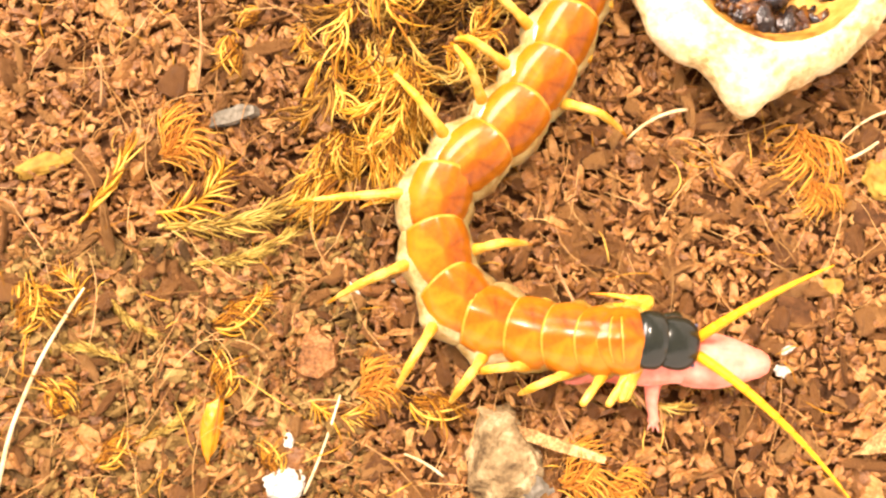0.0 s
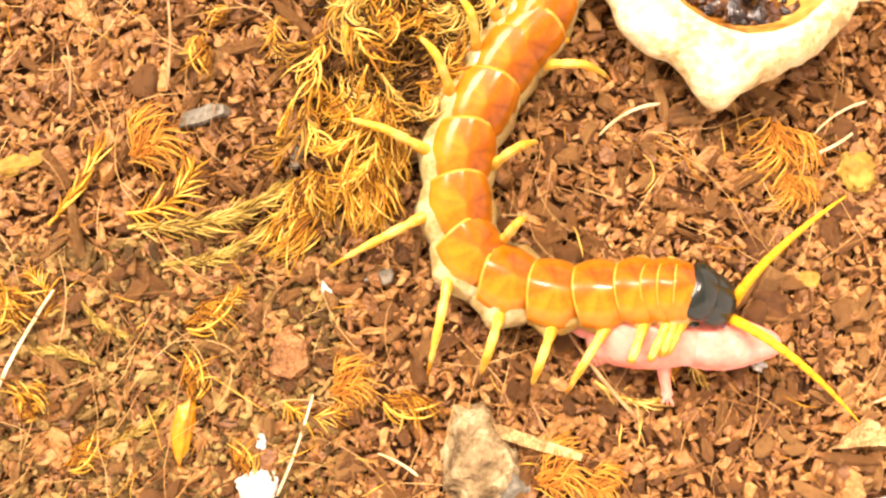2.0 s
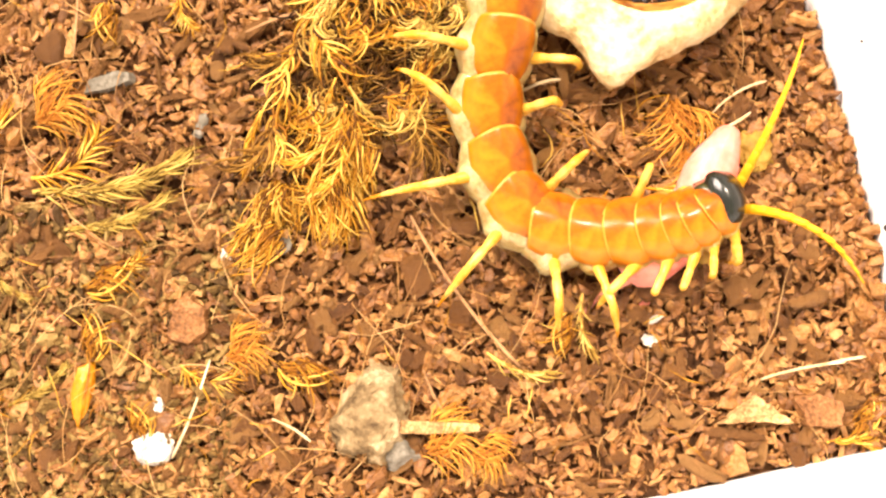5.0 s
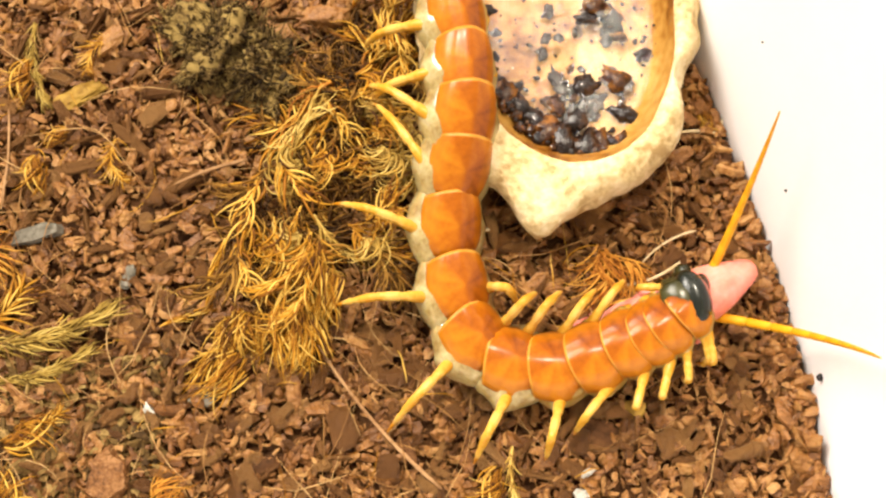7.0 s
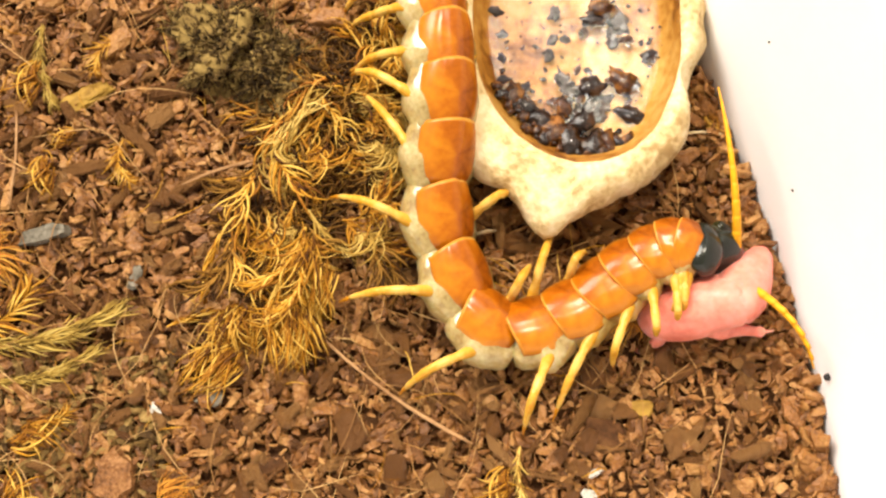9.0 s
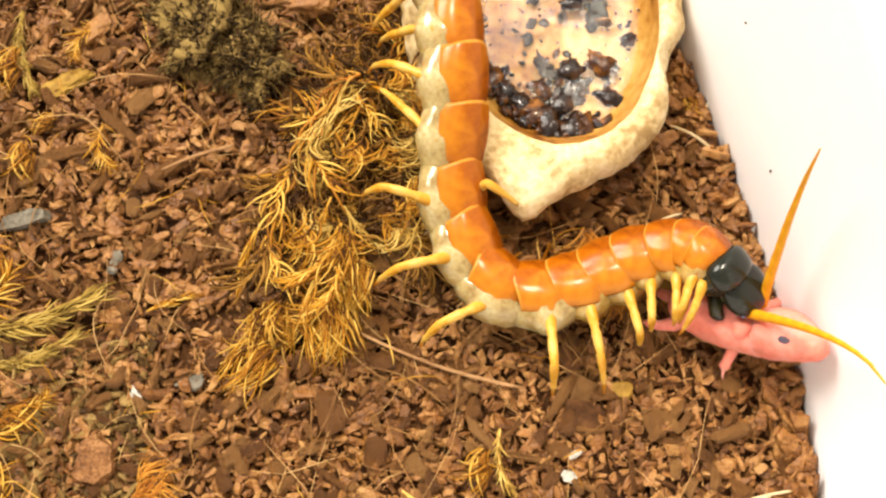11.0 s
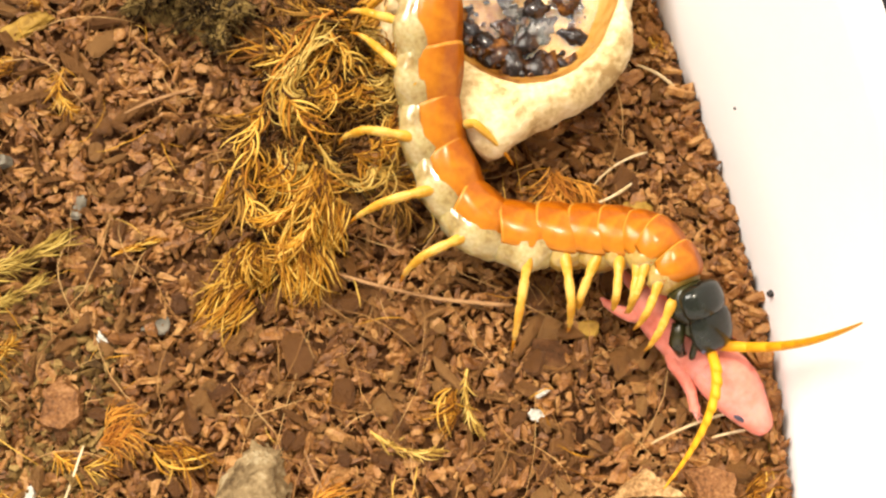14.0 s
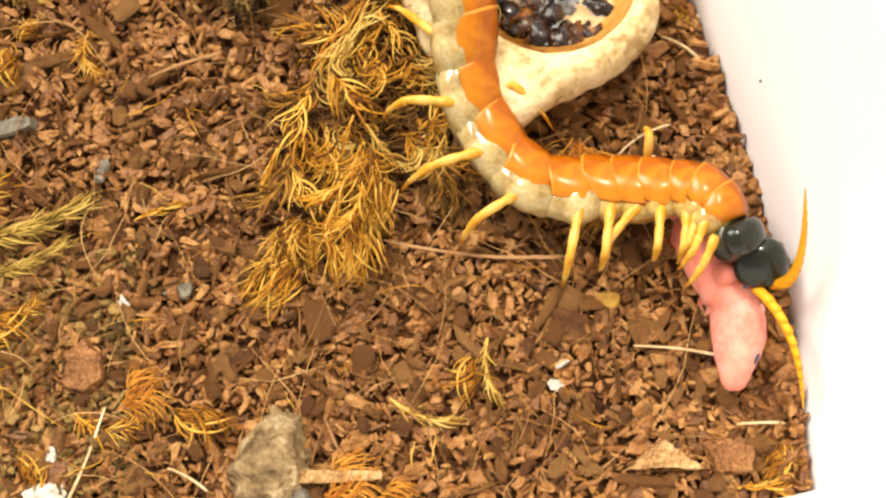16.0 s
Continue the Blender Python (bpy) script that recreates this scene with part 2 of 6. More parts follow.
ob = new("wall_east", mesh_of("wall_east", *long_wall(), WALL))
tagged(ob, "white smooth plastic long wall of the tub", "tub wall", kind="structure")
def end_wall(b0, b1):
    """A wall across the tub, cut to the lean of the long wall."""
    v = [tub_point(a, b, z) for z in (-0.02, RIM) for b in (b0, b1) for a in (LEFT_AT, WALL_AT + bow(b0, z) - 0.0002)]
    return v, [(0, 2, 3, 1), (4, 5, 7, 6), (0, 1, 5, 4), (2, 6, 7, 3), (0, 4, 6, 2), (1, 3, 7, 5)]


for name, shape in (("wall_south", end_wall(FRONT_AT - TH, FRONT_AT)), ("wall_north", end_wall(BACK_AT, BACK_AT + TH)),
                    ("wall_west", slab(LEFT_AT - TH, LEFT_AT, FRONT_AT - TH, BACK_AT + TH, -0.02, RIM))):
    ob = new(name, mesh_of(name, *shape, WALL, False))
    tagged(ob, "white smooth plastic wall of the tub", "tub wall", kind="structure")
ob = new("tub_floor", mesh_of("tub_floor", *slab(LEFT_AT - TH, WALL_AT + TH, FRONT_AT - TH, BACK_AT + TH, -0.023, -0.0202), WALL, False))
tagged(ob, "white plastic floor of the tub under bedding", "tub floor", kind="structure")
ob = new("table", mesh_of("table", *slab(-0.6, 0.5, -0.35, 0.45, -0.06, -0.0235), TABLE, False))
tagged(ob, "dark table top under the plastic tub", "table", kind="structure")
# small dirt specks stuck to the wall
for b, z, r in ((-0.0354, 0.0070, 0.0006), (-0.0066, 0.0138, 0.00024), (0.0146, 0.0235, 0.0002)):
    bm = bmesh.new()
    bmesh.ops.create_icosphere(bm, subdivisions=2, radius=r)
    for v in bm.verts:
        v.co *= 1 + 0.3 * noise.noise(v.co * 2500)
    me = bpy.data.meshes.new("speck")
    bm.to_mesh(me)
    bm.free()
    me.materials.append(SPECK)
    ob = new("dirt_speck", me)
    ob.location = tub_point(WALL_AT + bow(b, z) - 0.5 * r, b, z)
    tagged(ob, "small dark dirt speck on the white tub wall", "dirt speck", "specks on the wall")


# ---- bedding ----
def bedding():
    a = np.arange(LEFT_AT, WALL_AT + 0.001, 0.002)
    b = np.arange(FRONT_AT, BACK_AT + 0.001, 0.002)
    a[-1], b[-1] = WALL_AT + 0.003, BACK_AT
    verts = []
    for bb in b:
        for aa in a:
            p = ACROSS * float(aa) + ALONG * float(bb)
            verts.append((p.x, p.y, ground_z(p.x, p.y) - 0.0020))
    n = len(a)
    faces = [(i * n + j, i * n + j + 1, (i + 1) * n + j + 1, (i + 1) * n + j) for i in range(len(b) - 1) for j in range(n - 1)]
    ob = new("ground", mesh_of("ground", verts, faces, SOIL))
    return tagged(ob, "dark brown soil bed under bark chips", "bedding", kind="structure")


GROUND = bedding()
RNG = np.random.default_rng(7)


def chip_shape(rng, sides=8, slim=(0.28, 0.72)):
    """A broken flake of bark with a ragged outline and a ridged top, about 1 long."""
    rings = [[], [], []]
    w = rng.uniform(*slim)
    h = rng.uniform(0.08, 0.20) * (0.6 + 0.6 * w)
    lean, cup = rng.uniform(-0.5, 0.5), rng.uniform(-0.08, 0.08)
    for k in range(sides):
        a = 2 * math.pi * (k + rng.uniform(-0.38, 0.38)) / sides
        r = rng.uniform(0.68, 1.12)
        x = 0.5 * r * math.copysign(abs(math.cos(a)) ** 0.75, math.cos(a))
        y = 0.5 * w * r * math.copysign(abs(math.sin(a)) ** 0.75, math.sin(a))
        hi = h * rng.uniform(0.35, 1.0) * (1 + lean * math.cos(a))
        warp = cup * (4 * x * x - 0.5)
        rings[0].append((x * 0.8, y * 0.8, -h * rng.uniform(0.5, 1.0) + warp))
        rings[1].append((x, y, hi * rng.uniform(-0.1, 0.4) + warp))
        rings[2].append((x * rng.uniform(0.6, 0.9), y * rng.uniform(0.6, 0.9), hi + warp))
    verts, faces = loft(rings)
    top = faces.pop()
    verts.append((rng.uniform(-0.15, 0.15), rng.uniform(-0.1, 0.1) * w, h * rng.uniform(0.3, 1.1)))
    c = len(verts) - 1
    faces += [(top[k], top[(k + 1) % sides], c) for k in range(sides)]
    return verts, faces


def in_tub(x, y, gap=0.001):
    p = Vector((x, y, 0))
    return p.dot(ACROSS) < WALL_AT + bow(p.dot(ALONG), 0) - gap and FRONT_AT + gap < p.dot(ALONG) < BACK_AT - gap


def scatter_chips(count, size, mat, name, label, spread, lift, tilt=0.5, smooth=False, heap=False, slim=(0.28, 0.72)):
    """Loose pieces strewn over a stretch of the bed, joined into one mesh."""
    verts, faces = [], []
    shapes = [chip_shape(RNG, 6 + k % 3, slim) for k in range(40)]
    made = 0
    while made < count:
        x, y = RNG.uniform(spread[0], spread[1]), RNG.uniform(spread[2], spread[3])
        if heap:
            # along the long wall
            b = float(RNG.uniform(FRONT_AT, 0.1))
            e = tub_point(WALL_AT + bow(b, 0) - 0.0008 - abs(float(RNG.normal(0, 0.0022))), b, 0)
            x, y = e.x, e.y
        if not in_tub(x, y, 0.0006):
            continue
        made += 1
        s = size * float(RNG.lognormal(0, 0.38))
        sv, sf = shapes[made % 40]
        m = (Matrix.Translation((x, y, ground_z(x, y) + lift * float(RNG.uniform(-1, 1)) - 0.0004)) @
             Euler((float(RNG.normal(0, tilt)), float(RNG.normal(0, tilt)), float(RNG.uniform(0, 6.28)))).to_matrix().to_4x4() @
             Matrix.Diagonal((s, s * float(RNG.uniform(0.7, 1.2)), s, 1)))
        o = len(verts)
        verts += [tuple(m @ Vector(v)) for v in sv]
        faces += [tuple(i + o for i in f) for f in sf]
    ob = new(name, mesh_of(name, verts, faces, mat, smooth))
    tagged(ob, label, "bark chips", kind="stuff")
    return ob


scatter_chips(18500, 0.0025, CHIP, "bark_chips", "reddish-brown loose bark chips covering the tub bed", (-0.115, 0.07, -0.075, 0.11), 0.0008, 0.34, slim=(0.30, 0.62))
scatter_chips(15000, 0.0018, CRUMB, "bark_splinters", "fine brown bark splinters between the chips", (-0.115, 0.07, -0.075, 0.11), 0.0010, 0.4, False, False, (0.18, 0.45))
scatter_chips(2300, 0.0030, CHIP, "wall_bark_chips", "brown bark chips heaped along the tub wall", (0, 1, 0, 1), 0.0030, 0.7, False, True)

scatter_chips(4600, 0.0021, MULCH, "leaf_mulch", "dull olive-brown rotted leaf mulch on the bed", (-0.112, -0.040, -0.078, -0.018), 0.0012, 0.4)


def strand(x, y, z, yaw, length, radius, bend, rise, rng, sides=4, steps=6):
    pts = []
    d = yaw
    px, py = x, y
    for k in range(steps + 1):
        u = k / steps
        pts.append((px, py, z + rise * math.sin(math.pi * u) + float(rng.normal(0, 0.05)) * radius))
        d += bend / steps + float(rng.normal(0, 0.16))
        px += math.cos(d) * length / steps
        py += math.sin(d) * length / steps
    return tube(pts, [radius * (1 - 0.6 * abs(2 * k / steps - 1) ** 2) for k in range(steps + 1)], sides)


def strew_straw(count, name, label, mat, length, radius, spread):
    pieces = []
    while len(pieces) < count:
        x, y = float(RNG.uniform(spread[0], spread[1])), float(RNG.uniform(spread[2], spread[3]))
        if not in_tub(x, y, 0.006):
            continue
        yaw = float(RNG.uniform(0, 6.28))
        ln = length * float(RNG.lognormal(0, 0.5))
        if not in_tub(x + math.cos(yaw) * ln, y + math.sin(yaw) * ln, 0.002):
            continue
        pieces.append(strand(x, y, ground_z(x, y) + float(RNG.uniform(0.0006, 0.0018)), yaw, ln,
                             radius * float(RNG.uniform(0.6, 1.5)), float(RNG.normal(0, 0.6)), float(RNG.uniform(0, 0.0012)), RNG))
    ob = new(name, mesh_of(name, *joined(pieces), mat))
    tagged(ob, label, "straw", kind="stuff")


strew_straw(620, "straw_fibres", "thin tan straw fibres strewn over bark chips", STRAW, 0.009, 0.000062, (-0.115, 0.065, -0.07, 0.10))
strew_straw(330, "moss_fibres", "short yellow moss fibres among bark chips", MOSS, 0.0050, 0.00009, (-0.11, 0.03, -0.07, 0.10))


# ---- single pieces on the bed ----
def straw_piece(name, label, x0, y0, x1, y1, radius, mat, bend=0.1, category="straw", lift=0.0016, sides=7):
    """A stalk from one end to the other, its origin at the middle; millimetres."""
    n = 11
    cx, cy = 0.5 * (x0 + x1), 0.5 * (y0 + y1)
    pts = []
    for k in range(n):
        u = k / (n - 1)
        nx, ny = -(y1 - y0), x1 - x0
        s = bend * 4 * u * (1 - u)
        x, y = x0 + (x1 - x0) * u + nx * s, y0 + (y1 - y0) * u + ny * s
        pts.append(((x - cx) * MM, (y - cy) * MM, ground_z(x * MM, y * MM) + lift + radius * MM * 0.5))
    radii = [radius * MM * (0.75 + 0.25 * math.sin(3 * k) ** 2) * (0.6 if k in (0, n - 1) else 1) for k in range(n)]
    ob = new(name, mesh_of(name, *tube(pts, radii, sides, 0.7), mat))
    ob.location = (cx * MM, cy * MM, 0)
    return tagged(ob, label, category)


straw_piece("straw", "pale dry straw lying on bark chips", 2.2, -2.2, 12.3, 2.9, 0.32, PALE_STRAW, 0.1)
straw_piece("straw", "pale dry straw lying on bark chips", 33.9, -6.4, 43.3, -2.7, 0.3, PALE_STRAW, -0.08)
straw_piece("straw", "long pale bent straw on the bed", -86.0, -26.0, -98.7, -58.4, 0.40, PALE_STRAW, -0.06)
straw_piece("straw", "thin pale straw beside a moss tuft", -44.5, -43.4, -50.2, -59.1, 0.26, PALE_STRAW, 0.02)
straw_piece("straw", "thin pale straw beside the water dish", 37.1, -2.8, 46.2, 2.7, 0.24, PALE_STRAW, 0.08)
straw_piece("straw", "thin yellow straw bent against the tub wall", 50.0, 30.0, 51.2, 20.5, 0.3, PALE_STRAW, 0.12)
straw_piece("straw", "short thin straw near a bark chunk", -34.3, -52.8, -28.1, -56.4, 0.26, PALE_STRAW, 0.05)
STRAW_PUSHED = straw_piece("straw", "pale straw pushed about by the prey", 43.9, -46.2, 57.6, -43.3, 0.27, PALE_STRAW, 0.03)
STRAW_CORNER = straw_piece("straw", "short pale straw near the tub wall", 53.7, -43.9, 61.0, -42.5, 0.27, PALE_STRAW, 0.02)
STRAW_DISH = straw_piece("straw", "pale straw end beside the water dish", 42.4, 19.3, 51.4, 19.4, 0.34, PALE_STRAW, 0.05)
TWIG_LONG = straw_piece("twig", "long thin reddish twig on bark chips", -15.0, 2.6, 15.0, -2.6, 0.36, TWIG, -0.04, "twig")
straw_piece("twig", "thin tan twig beside the dry moss", -39.7, 10.6, -28.0, 15.1, 0.36, TWIG, 0.03, "twig")
straw_piece("twig", "curved fine brown twig on bark chips", -10.1, -44.8, 1.6, -60.2, 0.24, TWIG, -0.08, "twig")
straw_piece("twig", "fine brown stalk on bark chips", -84.8, 14.6, -84.4, 4.0, 0.22, TWIG, 0.04, "twig")
straw_piece("twig", "fine brown stalk on bark chips", -68.6, 24.0, -68.0, 6.7, 0.26, TWIG, 0.03, "twig")


def split_twig():
    """A thick split stalk: a flattened rod with a raw pale face and torn ends."""
    rg = random.Random(21)
    rings = []
    for i in range(15):
        u = i / 14
        w = 1.25 * (1 - 0.35 * u) * (0.75 if i in (0, 14) else 1)
        rings.append([Vector((19.5 * (u - 0.5) + rg.uniform(-0.5, 0.5) * (i in (0, 14)), math.cos(2 * math.pi * j / 9) * w * rg.uniform(0.85, 1.1),
                              1.9 + 0.8 * max(-0.6, min(0.45, math.sin(2 * math.pi * j / 9))) * rg.uniform(0.85, 1.15))) * MM for j in range(9)])
    ob = new("twig", mesh_of("twig", *loft(rings), TWIG_SPLIT, False))
    return tagged(ob, "short thick split tan twig by a bark chunk", "twig")


TWIG_THICK = split_twig()


def chunk(name, label, category, x, y, size, mat, seed, yaw=0, lift=0.0, rough=0.35):
    """A broken piece: a cut block with a rugged skin; size in millimetres."""
    rg = random.Random(seed)
    bm = bmesh.new()
    bmesh.ops.create_icosphere(bm, subdivisions=4, radius=1)
    cuts = []
    for _ in range(9):
        n = Vector((rg.gauss(0, 1), rg.gauss(0, 1), rg.gauss(0, 0.7))).normalized()
        cuts.append((n, rg.uniform(0.55, 0.85)))
    for v in bm.verts:
        p = v.co.copy()
        for n, d in cuts:
            over = p.dot(n) - d
            if over > 0:
                p -= n * over * 0.92
        crack = abs(noise.noise(Vector((p.x * 1.2, p.y * 4.5, p.z * 3.0 + seed))))
        k = 1 - 0.30 * rough * max(0.0, 0.25 - crack) / 0.25 + 0.5 * rough * noise.noise(p * 2.3 + Vector((seed, 0, 0))) + 0.3 * rough * noise.noise(p * 6 + Vector((seed, 3, 0)))
        v.co = Vector((p.x * size[0], p.y * size[1], p.z * size[2])) * (0.6 * MM * k)
    me = bpy.data.meshes.new(name)
    bm.to_mesh(me)
    bm.free()
    me.materials.append(mat)
    me.polygons.foreach_set("use_smooth", [True] * len(me.polygons))
    ob = new(name, me)
    ob.matrix_basis = pose(x * MM, y * MM, ground_z(x * MM, y * MM) + (size[2] * 0.33 + lift) * MM, 0, 0, yaw)
    return tagged(ob, label, category)


def broken_slab(name, label, category, outline, height, mat, seed, top=0.86, lean=(0, 0)):
    """A broken block: a cornered outline raised to a tilted rugged top, its origin at the middle; millimetres."""
    cx, cy = sum(p[0] for p in outline) / len(outline), sum(p[1] for p in outline) / len(outline)
    bm = bmesh.new()
    low = [bm.verts.new(((x - cx) * 1.03, (y - cy) * 1.03, -0.6)) for x, y in outline]
    high = [bm.verts.new(((x - cx) * top, (y - cy) * top, height * (1 + lean[0] * (x - cx) + lean[1] * (y - cy)))) for x, y in outline]
    n = len(outline)
    bm.faces.new(high)
    bm.faces.new(low[::-1])
    for k in range(n):
        bm.faces.new((low[k], low[(k + 1) % n], high[(k + 1) % n], high[k]))
    bmesh.ops.triangulate(bm, faces=bm.faces[:])
    bmesh.ops.subdivide_edges(bm, edges=bm.edges[:], cuts=3, use_grid_fill=True)
    bmesh.ops.subdivide_edges(bm, edges=bm.edges[:], cuts=1, use_grid_fill=True)
    bm.normal_update()
    for v, way in [(v, v.normal.copy()) for v in bm.verts]:
        p = v.co + Vector((seed * 7.0, 0, 0))
        edge = Vector((v.co.x, v.co.y, 0)) * (0.16 * noise.noise(Vector((p.x * 0.35, p.y * 0.35, 9.0))) + 0.07 * noise.noise(Vector((p.x * 1.1, p.y * 1.1, 4.0))))
        step = round(2.5 * noise.noise(Vector((p.x * 0.22, p.y * 0.5, p.z * 0.4)))) / 2.5
        v.co += edge + way * (0.45 * step + 0.55 * noise.noise(p * 0.45) + 0.28 * noise.noise(p * 1.5)) * min(1.0, height / 2.5)
    for v in bm.verts:
        v.co *= MM
    me = bpy.data.meshes.new(name)
    bm.to_mesh(me)
    bm.free()
    me.materials.append(mat)
    ob = new(name, me)
    ob.location = (cx * MM, cy * MM, ground_z(cx * MM, cy * MM) + 0.0008)
    return tagged(ob, label, category)


broken_slab("grey_wood_chip", "flat grey weathered wood chip", "wood chip", ((-66.6, 0.2), (-65.6, 2.6), (-62.0, 4.0), (-58.8, 4.2), (-58.6, 2.4), (-62.4, 1.0)), 1.3, GREY, 6, 0.92)
BARK_CHUNK = broken_slab("bark_chunk", "grey-tan rugged bark chunk beside a twig", "bark", ((-24, -58.5), (-25, -53), (-21.5, -48), (-18.5, -43.5), (-13.5, -44.5), (-12.5, -50), (-12.3, -57), (-17, -59.6)), 4.0, ROCK, 2, 0.72, (-0.02, 0.01))
chunk("grey_stone", "dark grey stone half under a bark chunk", "stone", -13.6, -58.4, (6, 5, 3), GREY, 12, 10)
broken_slab("bark_chunk", "pale tan flat bark piece by the tub wall", "bark", ((36.8, -53.4), (40.5, -50.6), (43.4, -49.0), (46.0, -50.3), (49.6, -53.2), (43.0, -53.0)), 1.6, TWIG_SPLIT, 3, 0.9, (-0.02, 0.05))
broken_slab("bark_piece", "reddish flat bark piece by the tub wall", "bark", ((48.8, -49.2), (53.0, -48.4), (57.4, -49.6), (57.0, -53.6), (51.6, -53.9)), 1.5, BARK_FLAT, 4, 0.92)
chunk("white_grain", "small white lump of grit on the bed", "grit", -53.3, -57.4, (7.0, 5.0, 2.6), WHITE, 5, 20)
chunk("white_grain", "small white lump of grit on the bed", "grit", -52.7, -50.6, (2.0, 2.6, 1.5), WHITE, 6)
chunk("white_grain", "white sliver of grit among bark chips", "grit", -42.3, -26.8, (1.3, 3.8, 1.0), WHITE, 7, 35)
chunk("speckled_pebble", "small white speckled pebble on bark chips", "pebble", 26.6, -39.9, (2.3, 2.0, 1.6), WHITE, 8)
chunk("white_grain", "white crumb of grit near a pebble", "grit", 27.5, -36.6, (2.3, 1.2, 1.0), WHITE, 9, 20)
chunk("dark_bark_chip", "dark brown flat bark chip on the bed", "bark", 29.6, -30.5, (7.5, 5.0, 1.3), SOIL, 10, -30)
chunk("grey_leaf_chip", "pale grey-green flat leaf chip", "leaf", -33.9, -24.6, (5.0, 2.8, 0.8), GREY, 11, 10)
chunk("grey_wood_chip", "small grey chip among bark", "wood chip", -47.3, -4.7, (2.2, 4.2, 1.2), GREY, 13, -15)
chunk("grey_wood_chip", "dark grey chips half sunk in bark", "wood chip", -23.6, -35.4, (5.2, 3.2, 1.2), SOIL, 19, 25)
broken_slab("bark_piece", "large flat reddish bark piece on the bed", "bark", ((-52.0, -39.6), (-50.6, -34.4), (-48.2, -32.2), (-45.6, -35.0), (-44.8, -39.0), (-48.0, -41.6)), 1.4, BARK_FLAT, 5, 0.88)
chunk("bark_piece", "reddish-brown bark chip near white grit", "bark", -52.4, -53.6, (6.5, 4, 2), CHIP_ONE, 22, 30, 0, 0.4)
chunk("bark_piece", "reddish bark lump caught at the moss", "bark", -15.0, 40.0, (8.5, 5, 3), CHIP_ONE, 23, 10, 1.5, 0.4)
chunk("orange_seed", "orange glossy pointed seed husk on the bed", "seed husk", -65.2, -48.8, (3.2, 10.5, 2.4), FOOT, 15, -6)
chunk("yellow_crumb", "pale yellow crumb on bark chips", "crumb", 35.2, -26.2, (3.6, 3.4, 1.1), MOSS_PALE, 16)
chunk("yellow_leaf_chip", "crumpled pale yellow leaf piece", "leaf", 44.2, -8.6, (6, 6, 2.2), MOSS_PALE, 17, 0, 0, 0.5)
chunk("dark_leaf_chip", "dark grey curled leaf piece with pale edge", "leaf", 42.0, -14.9, (6.0, 4.0, 1.2), SOIL, 18, -20, 0, 0.5)
chunk("yellow_leaf_chip", "flat yellow dry leaf on bark", "leaf", -93.4, -5.4, (11, 3.4, 1.2), MOSS_PALE, 24, 20, 0, 0.4)
chunk("yellow_leaf_chip", "curled yellow dry leaf on bark", "leaf", -57.8, 26.4, (9, 3.6, 1.6), MOSS_PALE, 25, 24, 0, 0.5)


# ---- moss ----
def plume_mesh(name, length, leaf, pairs, curl, mat, seed, rise=0.25, spread=0.9, hook=1.2, thick=0.16):
    """A feathery moss shoot along +x: a curved stem with hooked side strands, like a loose comb; millimetres."""
    rng = np.random.default_rng(seed)
    steps = 12
    stem, d, p = [], 0.0, Vector((0, 0, 0))
    for k in range(steps + 1):
        stem.append(p.copy())
        d += curl / steps + float(rng.normal(0, 0.05))
        p = p + Vector((math.cos(d), math.sin(d), rise * (1 - 2.0 * k / steps))) * (length / steps)
    pieces = [tube([q * MM for q in stem], [0.26 * MM * (1 - 0.7 * k / steps) for k in range(steps + 1)], 5)]
    for i in range(pairs * 2):
        u = min(0.99, (i + float(rng.uniform(0, 1))) / (pairs * 2))
        k = min(int(u * steps), steps - 1)
        p = stem[k].lerp(stem[k + 1], u * steps - k)
        ahead = stem[k + 1] - stem[k]
        way = 1 if i % 2 else -1
        d = math.atan2(ahead.y, ahead.x) + way * spread * float(rng.uniform(0.6, 1.25))
        ln = leaf * float(rng.uniform(0.55, 1.25)) * (0.5 + 0.7 * math.sin(math.pi * (0.15 + 0.7 * u)))
        lift = float(rng.uniform(-0.15, 0.55))
        turn = -way * hook * float(rng.uniform(0.3, 1.5))
        pts = [p.copy()]
        for q in range(5):
            d += turn / 5 + float(rng.normal(0, 0.08))
            p = p + Vector((math.cos(d), math.sin(d), lift * (1 - 0.5 * q))) * (ln / 5)
            pts.append(p.copy())
        r = thick * float(rng.uniform(0.7, 1.3)) * MM
        pieces.append(tube([q * MM for q in pts], [r * f for f in (0.8, 1, 0.95, 0.8, 0.55, 0.12)], 4, 0.6))
    return mesh_of(name, *joined(pieces), mat)


